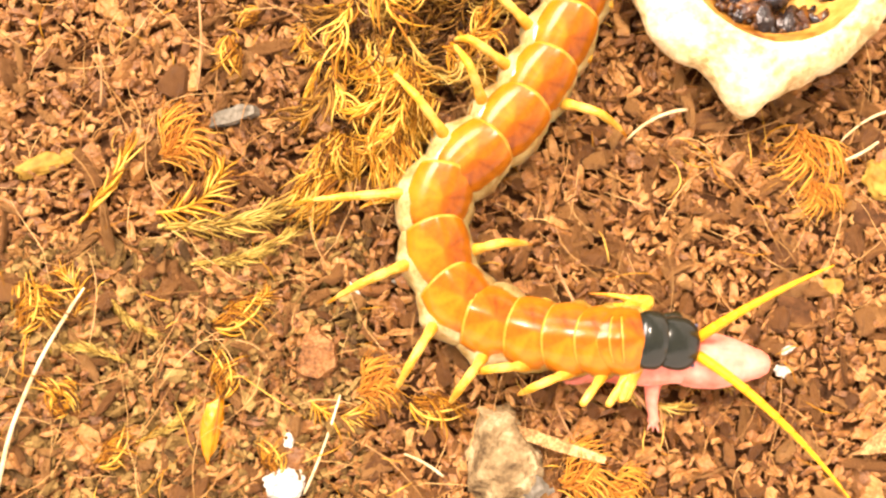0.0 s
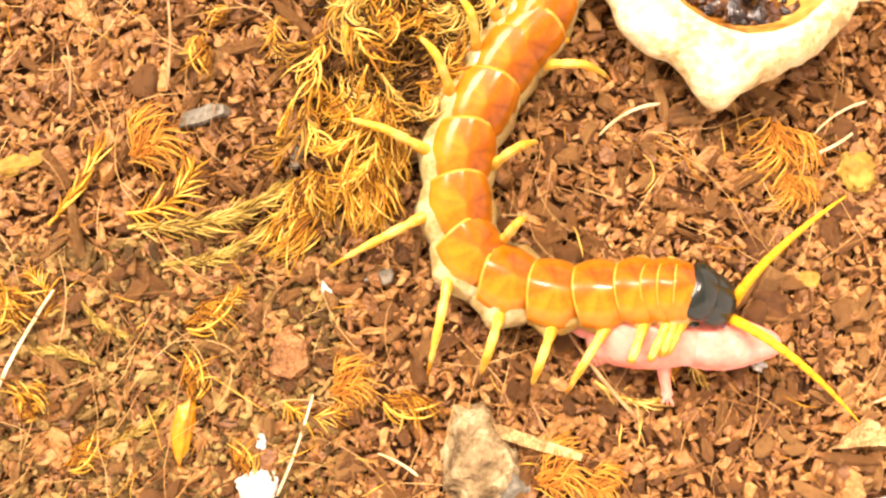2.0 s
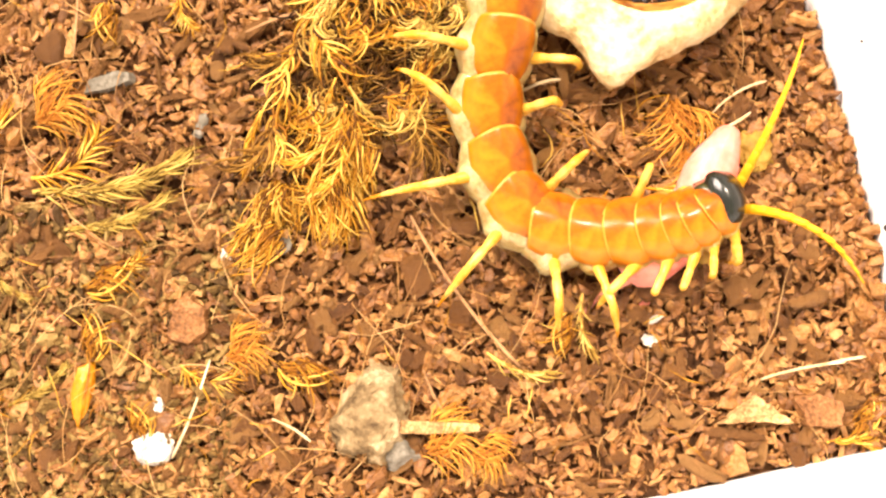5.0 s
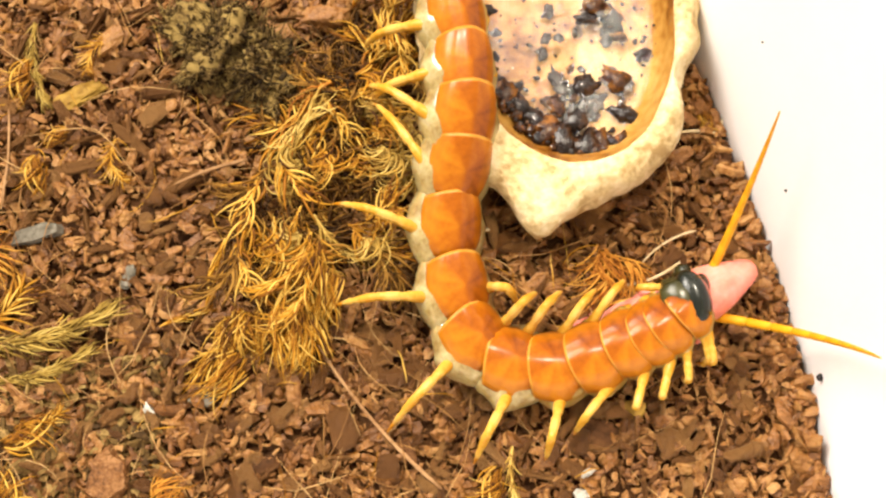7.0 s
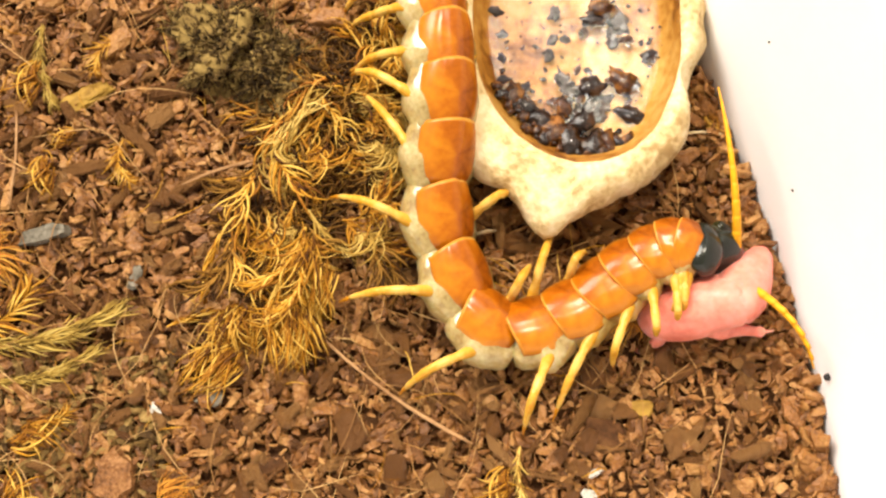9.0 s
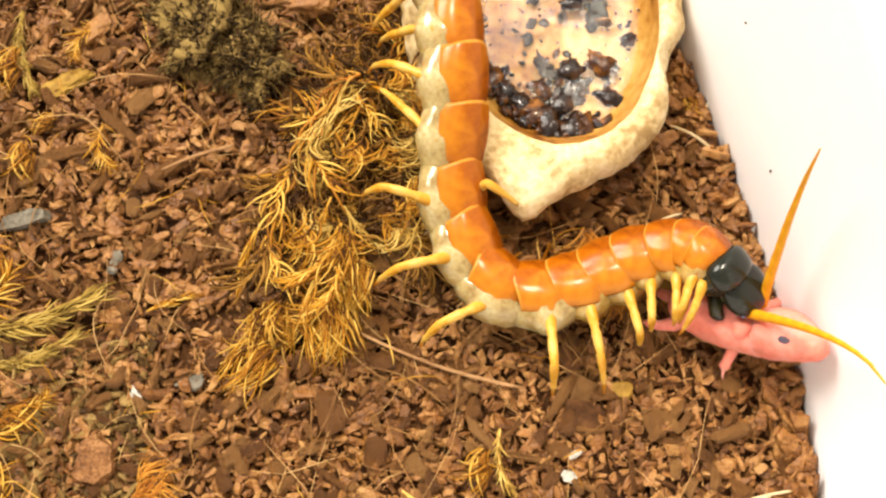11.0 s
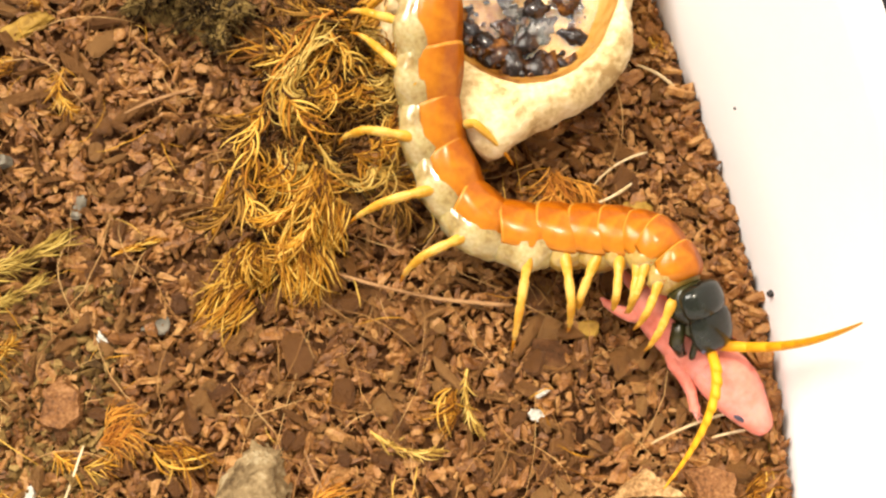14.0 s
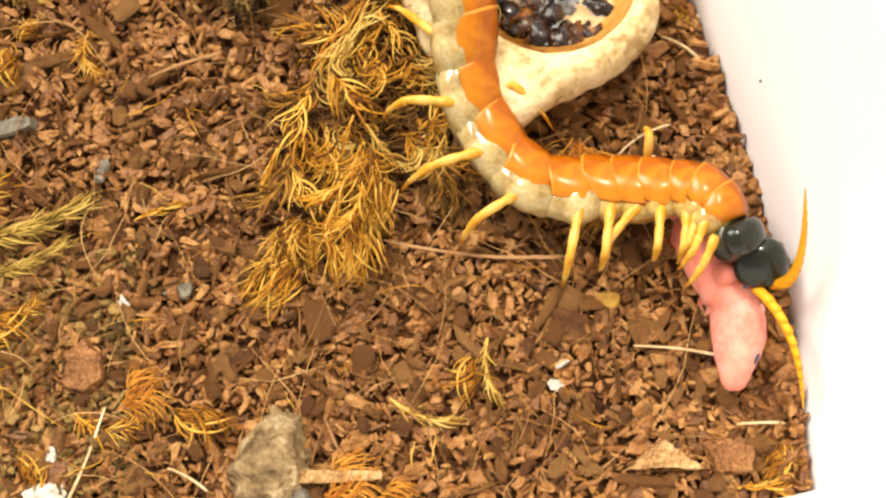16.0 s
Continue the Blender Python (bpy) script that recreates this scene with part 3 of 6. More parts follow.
def lock_mesh(name, mat, seed, locks=5, length=6.5, curl=1.9, fan=0.8, strands=12, thick=0.15):
    """A feathery tuft along +x: several locks of strands that lie side by side and curve together; millimetres."""
    rng = np.random.default_rng(seed)
    pieces = []
    for n in range(locks):
        d0 = float(rng.normal(0, fan))
        bend = float(rng.choice((-1, 1))) * curl * float(rng.uniform(0.5, 1.4))
        foot = Vector((float(rng.uniform(0, 3.5)), float(rng.normal(0, 1.2)), float(rng.uniform(0, 1.6))))
        row = d0 + float(rng.uniform(0.5, 1.3)) * (1 if bend < 0 else -1)
        gap = float(rng.uniform(0.16, 0.45))
        up = float(rng.uniform(0.0, 0.45))
        for i in range(strands):
            p = foot + Vector((math.cos(row), math.sin(row), 0)) * (i * gap) + Vector((float(rng.normal(0, 0.2)), float(rng.normal(0, 0.2)), float(rng.uniform(0, 0.5))))
            ln = length * float(rng.uniform(0.55, 1.15)) * (0.7 + 0.5 * math.sin(math.pi * (i + 0.5) / strands))
            turn = bend * float(rng.uniform(0.75, 1.25))
            pts, d = [p.copy()], d0 + float(rng.normal(0, 0.20))
            for k in range(6):
                d += turn / 6 + float(rng.normal(0, 0.13))
                p = p + Vector((math.cos(d), math.sin(d), up * (1 - 0.5 * k))) * (ln / 6)
                pts.append(p.copy())
            r = thick * float(rng.uniform(0.6, 1.3)) * MM
            pieces.append(tube([q * MM for q in pts], [r * f for f in (0.7, 1, 1, 0.9, 0.75, 0.5, 0.1)], 4, 0.6))
    return mesh_of(name, *joined(pieces), mat)


SPRIGS = [lock_mesh("moss_shoot", MOSS, 1, 5, 6.5, 1.2), lock_mesh("moss_shoot", MOSS, 2, 4, 8, 0.9, 0.5, 14), lock_mesh("moss_lock", MOSS, 3, 6, 5.5, 1.6, 1.2),
          plume_mesh("moss_shoot", 8, 5.0, 22, 1.0, MOSS, 41, 0.3, 0.8, 0.9), lock_mesh("moss_lock", MOSS, 4, 5, 7, 1.4, 0.9, 13), lock_mesh("moss_lock", MOSS, 8, 6, 6, 1.9, 1.6, 10, 0.14),
          plume_mesh("moss_shoot", 6, 5.5, 20, -0.8, MOSS, 42, 0.5, 1.0, 0.7), lock_mesh("moss_lock", MOSS_RED, 9, 5, 5, 1.2, 1.0, 12, 0.12)]
TASSELS = [lock_mesh("moss_shoot", MOSS, 21, 5, 8, 0.6, 0.3, 13), lock_mesh("moss_lock", MOSS, 22, 4, 9, 0.7, 0.25, 14),
           plume_mesh("moss_shoot", 9, 4.5, 26, 0.5, MOSS, 43, 0.2, 0.5, 0.6), lock_mesh("moss_shoot", MOSS, 24, 5, 7, 0.9, 0.4, 12), lock_mesh("moss_lock", MOSS, 23, 6, 6, 1.1, 0.7, 10)]
SPRIG_RED = lock_mesh("moss_lock", MOSS_RED, 5, 6, 6.5, 0.8, 0.5, 15, 0.11)
SPRIG_PALE = plume_mesh("moss_shoot", 17, 3.6, 75, 0.35, MOSS_OLIVE, 6, 0.06, 0.55, 0.9, 0.14)
SPRIG_HOOK = plume_mesh("moss_shoot", 11, 4.2, 26, 1.1, MOSS, 31, 0.12, 0.5, -0.4)
SPRIG_TUFT = lock_mesh("moss_lock", MOSS, 7, 4, 6, 0.9, 0.5, 10)

# the loose clump that the animal drags along: combed shoots over a tangled mat, its dark brown painting the shade in
# the gaps
MOSS_SHADED = material("shaded_brown_moss", [(0.022, 0.009, 0.0015), (0.07, 0.029, 0.004), (0.16, 0.070, 0.009), (0.30, 0.15, 0.025)], 0.75, 200, "island", 0.15)
COMBS = [plume_mesh("moss_shoot", ln, 6.2, 15, c, m, sd, r, sp, hk, th) for ln, c, m, sd, r, sp, hk, th in (
    (11, 1.3, MOSS, 51, 0.30, 0.95, 1.8, 0.21), (10, -1.1, MOSS, 52, 0.24, 0.85, 2.0, 0.20), (12, 0.7, MOSS, 53, 0.38, 1.05, 1.7, 0.21),
    (10, -0.9, MOSS_PALE, 54, 0.25, 0.8, 1.7, 0.19), (11, 1.9, MOSS, 55, 0.20, 0.8, 1.6, 0.22), (10, 0.6, MOSS_RED, 56, 0.3, 0.9, 1.8, 0.18),
    (12, -1.5, MOSS_SHADED, 57, 0.3, 0.9, 1.6, 0.20))]
HANGERS = [plume_mesh("moss_shoot", 12, ln, 22, c, m, sd, 0.12, 0.40, hk, 0.20) for ln, c, hk, m, sd in (
    (4.2, 0.5, 0.7, MOSS, 61), (4.6, -0.6, 1.0, MOSS, 62), (4.2, 0.3, 0.8, MOSS_PALE, 63), (3.6, -0.4, 0.5, MOSS, 64), (4.4, 0.9, 1.2, MOSS_RED, 65))]
HOOKS = [lock_mesh("moss_lock", MOSS, 71, 2, 9.0, 2.4, 0.3, 12, 0.20), lock_mesh("moss_lock", MOSS, 72, 2, 8.0, 2.1, 0.35, 11, 0.20),
         lock_mesh("moss_lock", MOSS_PALE, 73, 2, 7.0, 1.8, 0.4, 10, 0.19), lock_mesh("moss_lock", MOSS, 74, 3, 7.5, 1.9, 0.7, 10, 0.19)]
CLUMP = tagged(new("moss_clump"), "tangled golden-yellow dry moss clump beside the centipede", "moss clump")
rng = random.Random(4)
for cx, cy, w, count, pool, yaw0, yaw1, low, high in (
        (-9.5, 19.3, 2.2, 8, HOOKS, -60, 60, 4, 8),
        (-20.3, 16.0, 2.0, 8, COMBS + HOOKS, -180, 180, 4, 7.5),
        (-17.0, 22.5, 3.0, 8, COMBS + HOOKS, -180, 180, 3, 6.5),
        (-25.9, 14.0, 1.2, 3, COMBS, -160, -70, 2, 5),
        (-31.5, 1.5, 1.0, 3, COMBS + HANGERS, -130, -60, 2, 5),
        (-28.5, 0.5, 0.9, 2, HOOKS, -30, 60, 2.5, 5),
        (-19.6, 6.0, 2.0, 6, HANGERS + COMBS + HOOKS, -115, -60, 3, 6),
        (-19.4, -1.0, 1.6, 8, HANGERS + TASSELS, -105, -70, 3, 5.5),
        (-13.0, 3.0, 1.8, 6, HOOKS + COMBS, -90, 0, 2.5, 5.5),
        (-22.4, -8.0, 1.1, 6, TASSELS, -100, -72, 2, 4),
        (-27.0, -9.5, 1.2, 3, TASSELS, -140, -105, 1.5, 3),
        (-29.5, -15.0, 0.9, 2, TASSELS, -160, -120, 1, 2),
        (-6.0, 36.5, 2.0, 5, COMBS, -60, 120, 4, 7),
        (-21.0, 31.0, 2.2, 4, COMBS, -150, -30, 2, 5),
        (-10.0, 28.5, 2.4, 7, COMBS + HOOKS, -60, 60, 3, 6)):
    for k in range(count):
        x, y = cx + rng.gauss(0, w), cy + rng.gauss(0, w)
        z = ground_z(x * MM, y * MM) / MM + rng.uniform(low, high)
        part("moss_sprig", pool[rng.randrange(len(pool))], CLUMP,
             m=pose(x * MM, y * MM, z * MM, rng.uniform(-25, 25), rng.uniform(-4, 24), rng.uniform(yaw0, yaw1)) @ Matrix.Scale(rng.uniform(0.75, 1.1), 4))


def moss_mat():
    """The matted fibres under the fresh shoots, coloured dark for the shade between them."""
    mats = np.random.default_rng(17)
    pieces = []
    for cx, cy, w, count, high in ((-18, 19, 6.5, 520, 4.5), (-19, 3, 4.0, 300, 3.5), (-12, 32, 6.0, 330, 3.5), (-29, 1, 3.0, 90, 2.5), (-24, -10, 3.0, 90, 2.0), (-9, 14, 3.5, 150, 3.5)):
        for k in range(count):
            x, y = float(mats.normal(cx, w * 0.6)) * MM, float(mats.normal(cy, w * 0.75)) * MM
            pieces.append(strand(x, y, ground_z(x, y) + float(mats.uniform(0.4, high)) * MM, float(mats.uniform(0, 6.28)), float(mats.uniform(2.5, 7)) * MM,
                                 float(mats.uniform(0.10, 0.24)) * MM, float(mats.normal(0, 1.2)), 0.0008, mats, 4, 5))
    return mesh_of("moss_mat", *joined(pieces), MOSS_SHADED)


part("moss_mat", moss_mat(), CLUMP, "matted moss fibres coloured dark brown as shade between the shoots")


def lay_sprig(mesh, x, y, yaw, size, label):
    ob = new("moss_sprig", mesh)
    ob.matrix_basis = pose(x * MM, y * MM, ground_z(x * MM, y * MM) + 0.0010, 0, 0, yaw) @ Matrix.Scale(size, 4)
    return tagged(ob, label, "moss sprig", "moss sprigs on the bed")


lay_sprig(HANGERS[0], -87.2, -15.5, 49, 1.2, "yellow moss sprig with feathery leaves")
lay_sprig(SPRIG_HOOK, -74.8, -13.6, -4, 1.3, "curled yellow dry moss sprig")
lay_sprig(SPRIG_RED, -75.0, -6.0, 28, 1.15, "rust-orange dry moss tuft")
lay_sprig(SPRIG_PALE, -74.5, -15.9, -8, 1.5, "long flat pale olive moss strand")
lay_sprig(SPRIG_PALE, -68.9, -22.2, -3, 1.0, "flat pale olive moss strand")
lay_sprig(SPRIG_TUFT, -64.6, -44.6, 78, 1.0, "upright yellow moss tuft on a seed husk")
lay_sprig(SPRIG_PALE, -77.4, -50.8, 14, 0.65, "dull yellow moss strand")
lay_sprig(SPRIG_RED, -42.7, -44.0, 14, 0.9, "rust-orange dry moss tuft")
lay_sprig(SPRIG_TUFT, -33.6, -42.8, -30, 1.1, "fine golden moss fan")
lay_sprig(SPRIG_HOOK, -49.4, -44.2, -50, 0.9, "hooked yellow moss shoot on the bed")
lay_sprig(SPRIG_RED, -11.0, -58.6, 10, 1.1, "rust-brown fine moss tuft")
lay_sprig(SPRIG_RED, -3.5, -57.8, -25, 0.8, "rust-brown fine moss tuft")
lay_sprig(HANGERS[2], 0.2, -42.0, -43, 0.85, "yellow dry moss sprig on bark")
lay_sprig(SPRIG_RED, 29.8, 1.0, -88, 1.2, "rust-brown fine moss tuft")
lay_sprig(SPRIG_RED, 31.5, -8.0, -80, 0.8, "rust-brown fine moss tuft")
lay_sprig(HANGERS[1], 54.6, -56.2, 20, 0.8, "yellow moss tuft in the tub corner")
lay_sprig(SPRIG_TUFT, 57.6, -55.0, 40, 0.9, "yellow moss tuft in the tub corner")
lay_sprig(SPRIG_TUFT, -66.0, -31.4, 12, 1.1, "golden dry moss tuft on bark")
lay_sprig(SPRIG_HOOK, -63.0, -29.0, -20, 0.7, "hooked yellow moss shoot on the bed")
lay_sprig(HANGERS[2], 15.8, -32.0, -106, 0.8, "splayed yellow-green moss tuft")
lay_sprig(SPRIG_TUFT, 14.6, -35.4, -120, 0.9, "splayed yellow-green moss tuft")
lay_sprig(SPRIG_HOOK, -50.2, 18.7, -115, 0.75, "large hooked tan moss strand")
lay_sprig(SPRIG_TUFT, -97.8, -33.3, 54, 1.0, "golden dry moss tuft on bark")
lay_sprig(SPRIGS[0], -92.5, -23.2, -100, 0.9, "yellow dry moss sprig on bark")
lay_sprig(SPRIG_PALE, -65.3, 40.6, -100, 0.9, "pale dry moss strand on bark")
lay_sprig(SPRIG_TUFT, 48.2, 24.0, -60, 0.6, "pale moss sprig by the tub wall")
lay_sprig(SPRIG_TUFT, 61.8, -24.1, -20, 0.5, "yellow moss tuft against the tub wall")
lay_sprig(SPRIG_PALE, 63.0, -46.4, 80, 0.5, "pale moss strand by the tub wall")
lay_sprig(SPRIG_HOOK, -87.7, -30.6, 70, 0.8, "hooked yellow moss shoot on the bed")
lay_sprig(SPRIGS[2], -90.0, -45.9, 20, 0.9, "tangled golden moss curl")
lay_sprig(SPRIG_PALE, -79.4, -38.0, 150, 0.7, "pale rotted moss strand")
lay_sprig(SPRIG_TUFT, -84.4, -54.0, 30, 0.9, "golden dry moss tuft on bark")
lay_sprig(SPRIG_TUFT, -61.8, 16.2, -100, 0.9, "fine tan moss tuft")
lay_sprig(SPRIG_TUFT, -64.0, 33.0, -120, 1.0, "fine golden moss tuft")
lay_sprig(SPRIG_HOOK, -52.0, 37.0, 200, 0.7, "hooked yellow moss shoot on the bed")
lay_sprig(SPRIG_TUFT, -57.3, 19.7, 200, 0.6, "curled pale moss strand")
lay_sprig(HANGERS[3], -41.5, -13.0, 30, 0.7, "orange-brown combed moss tuft")
lay_sprig(SPRIG_PALE, -82.3, -27.0, -60, 0.6, "dull gold moss strand")
lay_sprig(SPRIG_TUFT, -55.0, -57.0, 100, 0.8, "golden dry moss tuft on bark")


def lichen_lump(x, y, sx, sy, sz, seed):
    rng = np.random.default_rng(seed)
    pieces = []
    bm = bmesh.new()
    bmesh.ops.create_icosphere(bm, subdivisions=4, radius=1)
    for v in bm.verts:
        k = 0.9 + 0.95 * noise.noise(v.co * 1.5 + Vector((seed, 0, 0))) + 0.65 * noise.noise(v.co * 3.5 + Vector((0, seed, 0)))
        v.co = Vector((v.co.x * sx, v.co.y * sy, v.co.z * sz)) * k * 0.94 * MM
    bm.verts.ensure_lookup_table()
    pieces.append(([v.co.copy() for v in bm.verts], [tuple(q.index for q in f.verts) for f in bm.faces]))
    tops = [v.co.copy() for v in bm.verts if v.co.z > -0.2 * sz * MM]
    bm.free()
    bits = [chip_shape(rng, 6) for _ in range(12)]
    for k in range(1900):
        b = tops[int(rng.integers(len(tops)))]
        g = float(rng.uniform(0.8, 2.4)) * MM
        m = (Matrix.Translation(b) @ Euler([float(q) for q in rng.uniform(-1.5, 1.5, 3)]).to_matrix().to_4x4() @ Matrix.Scale(g, 4))
        sv, sf = bits[k % 12]
        pieces.append(([m @ Vector(v) for v in sv], sf))
    for _ in range(500):
        b = tops[int(rng.integers(len(tops)))]
        way = Vector((b.x / sx, b.y / sy, b.z / sz)).normalized() * 0.6 + Vector(rng.normal(0, 0.8, 3))
        ln = float(rng.uniform(0.8, 3.5)) * MM
        pieces.append(tube([b, b + way * ln * 0.5, b + way * ln + Vector(rng.normal(0, 0.5 * MM, 3))], [0.12 * MM, 0.10 * MM, 0.03 * MM], 3))
    ob = new("moss_cushion", mesh_of("moss_cushion", *joined(pieces), LICHEN))
    ob.location = (x * MM, y * MM, 0.0025)
    return tagged(ob, "dark grey-green dry moss cushion on the bed", "moss cushion")


lichen_lump(-33.0, 34.4, 8.8, 7.2, 4.6, 3)
lichen_lump(-25.6, 29.8, 4.8, 6.2, 4.2, 8)


# ---- water dish ----
def dish():
    """A rock-shaped basin; its outline has blunt corners, the well is oval."""
    cx, cy = 27.5, 37.0
    thing = tagged(new("water_dish"), "cream rock-shaped resin water dish with dirty water", "water dish")
    thing.location = (cx * MM, cy * MM, 0)
    n = 120

    def outline(a):
        # a blunt pentagon-like outline, longer than wide
        wide = 19.0 if math.cos(a) > 0 else 26.5
        r = 1 / math.sqrt((math.cos(a) / wide) ** 2 + (math.sin(a) / 31.0) ** 2)
        for c, w, h in ((-101, 8, 0.16), (-128, 24, 0.09), (-55, 8, 0.06), (-35, 12, -0.11), (75, 20, 0.06)):
            d = (math.degrees(a) - c + 180) % 360 - 180
            r *= 1 + h * math.exp(-(d / w) ** 2)
        return r

    def well(a):
        wide = 14.8 if math.cos(a) > 0 else 19.0
        return 1 / (abs(math.cos(a) / wide) ** 2.15 + abs(math.sin(a) / 25.5) ** 2.15) ** (1 / 2.15)

    def ring(f, z, wob, seed):
        out = []
        for k in range(n):
            a = 2 * math.pi * k / n
            r = f(a)
            q = Vector((math.cos(a), math.sin(a), 0)) * r
            q *= 1 + wob * (noise.noise(Vector((q.x * 0.16, q.y * 0.16, seed))) + 0.5 * noise.noise(Vector((q.x * 0.45, q.y * 0.45, z * 0.3 + 7))))
            out.append(Vector((q.x, q.y, z * (1 - 0.28 * max(0, -math.cos(a))) + wob * 9 * noise.noise(Vector((q.x * 0.2, q.y * 0.2, seed + 5))))) * MM)
        return out

    rings = [ring(lambda a: outline(a) * 0.80, -1.5, 0.0, 1), ring(lambda a: outline(a) * 0.86, 1.2, 0.06, 1), ring(lambda a: outline(a) * 0.92, 3.0, 0.07, 1),
             ring(lambda a: outline(a) * 0.95, 4.8, 0.06, 2), ring(lambda a: outline(a) * 1.0, 6.4, 0.06, 2), ring(lambda a: outline(a) * 1.02, 8.0, 0.05, 2),
             ring(lambda a: outline(a) * 1.01, 9.6, 0.05, 2), ring(lambda a: outline(a) * 0.985, 11.2, 0.05, 3), ring(lambda a: outline(a) * 0.94, 12.4, 0.05, 3),
             ring(lambda a: 0.55 * outline(a) * 0.93 + 0.45 * well(a), 13.2, 0.04, 3),
             ring(lambda a: 0.2 * outline(a) + 0.8 * well(a), 13.0, 0.03, 4), ring(lambda a: well(a) * 1.0, 12.0, 0.015, 5)]
    part("dish_body", mesh_of("dish_body", *loft(rings, False), DISH), thing, "cream rough rock-textured body")
    bowl = [ring(lambda a: well(a) * 1.002, 12.1, 0.015, 5), ring(lambda a: well(a) * 0.96, 10.2, 0.01, 5), ring(lambda a: well(a) * 0.9, 7.0, 0.01, 5),
            ring(lambda a: well(a) * 0.78, 4.4, 0.02, 5), ring(lambda a: well(a) * 0.45, 3.4, 0.02, 5), ring(lambda a: well(a) * 0.05, 3.2, 0.0, 5)]
    part("basin", mesh_of("basin", *loft(bowl, False), DISH_IN), thing, "ochre stained smooth basin")
    water = part("water", mesh_of("water", [Vector((0.86 * well(2 * math.pi * k / n) * math.cos(2 * math.pi * k / n), 0.86 * well(2 * math.pi * k / n) * math.sin(2 * math.pi * k / n), 5.6)) * MM
                                            for k in range(n)] + [Vector((0, 0, 5.6)) * MM],
                                  [(k, (k + 1) % n, n) for k in range(n)], WATER), thing, "clear still water")
    water.visible_shadow = False
    rg = random.Random(9)
    # soaked lumps in the low end, a few black ones on the slope, small specks all over
    lumps = [(-5.4, -18.7, 2.6), (-2.9, -20.6, 2.3), (0.6, -21.4, 2.2), (2.9, -20.3, 1.7), (-7.9, -16.6, 2.2), (-10.4, -13.9, 1.9), (-12.4, -12.3, 1.8), (1.3, -13.4, 2.9), (0.2, -10.6, 2.0),
             (6.0, -9.6, 2.3), (7.3, -15.5, 1.9), (10.6, -4.9, 1.2), (2.8, 3.7, 2.0), (5.4, 2.6, 2.2), (1.2, 1.5, 1.5), (6.8, -1.9, 1.0), (5.3, -0.8, 1.6), (-1.0, -16.5, 2.0), (-4.0, -14.0, 1.6)]
    flakes = [(-15.1, 2.9, 1.1), (-14.1, -5.4, 0.9), (-14.1, -1.0, 1.0), (-5.0, 3.4, 1.4), (-5.6, -2.1, 1.0), (-3.5, -2.1, 0.9), (-6.1, -4.1, 1.1), (-4.2, -9.0, 1.4), (-3.0, -11.2, 1.3), (-13.9, -9.3, 0.9), (-11.9, -10.1, 0.7)]
    bits = [(x, y, s * 1.2, DIRT if k % 3 else DIRT_BROWN, 0.4) for k, (x, y, s) in enumerate(lumps)]
    bits += [(x, y, s, DIRT_GREY, 0.2) for x, y, s in flakes]
    for k in range(110):
        x, y, w = lumps[k % 9]
        bits.append((x + rg.gauss(0, 2.2), y + rg.gauss(0, 1.8), rg.uniform(0.4, 1.2), DIRT if k % 2 else DIRT_BROWN, 0.4))
    for k in range(150):
        a = rg.uniform(0, 6.28)
        r = well(a) * math.sqrt(rg.random()) * 0.86
        bits.append((r * math.cos(a), r * math.sin(a), rg.uniform(0.10, 0.34) if k % 6 else rg.uniform(0.35, 0.6), DIRT_GREY if k % 2 else DIRT, 0.3))
    for k, (x, y, s, mat, tall) in enumerate(bits):
        q = math.hypot(x, y) / well(math.atan2(y, x))
        if q > 0.88:
            x, y, q = x * 0.88 / q, y * 0.88 / q, 0.88
        bm = bmesh.new()
        bmesh.ops.create_icosphere(bm, subdivisions=3 if s > 0.7 else 2, radius=1)
        for v in bm.verts:
            f = 1 + 0.75 * noise.noise(v.co * 1.4 + Vector((k, 0, 0))) + 0.4 * noise.noise(v.co * 3.5 + Vector((0, k, 0)))
            v.co = Vector((v.co.x * s * f, v.co.y * s * 0.7 * f, v.co.z * tall * s)) * MM
        me = bpy.data.meshes.new("debris")
        bm.to_mesh(me)
        bm.free()
        me.materials.append(mat)
        me.polygons.foreach_set("use_smooth", [True] * len(me.polygons))
        deep = 3.6 + 12.0 * max(0, q - 0.55) ** 1.2
        if s > 0.7 and k % 3 != 1:
            deep = max(deep, 5.3)
        part("debris", me, thing, m=pose(x * MM, y * MM, deep * MM, 0, 0, rg.uniform(0, 360)))
    return thing


dish()


# ---- how the animals move ----
# Where the joints go, in millimetres, at each of TIMES: x, y (feelers and prey: x, y, z).
TIMES = (0, 0.5, 1, 1.5, 2, 2.5, 3, 5.5, 6, 6.5, 7, 7.5, 8, 8.5, 9, 11.5, 12, 12.5, 13, 13.5, 14, 14.5, 15, 15.5, 16)
HEAD = (11.6, -36.2, 9.6, -39.0, 11.2, -35.5, 13.1, -33.0, 20.8, -31.2, 24.3, -34.1, 24.8, -36.3, 44.2, -15.3, 48.3, -9.5, 48.5, -11.3, 48.6, -11.4, 47.9, -10.2, 46.1, -3.7, 51.6, -8.1, 50.4, -5.2, 57.8, -15.5, 57.7, -18.4, 56.9, -20.3, 57.1, -19.2, 56.8, -23.6, 55.4, -31.0, 58.4, -28.6, 58.9, -28.8, 56.3, -32.8, 58.9, -26.0)
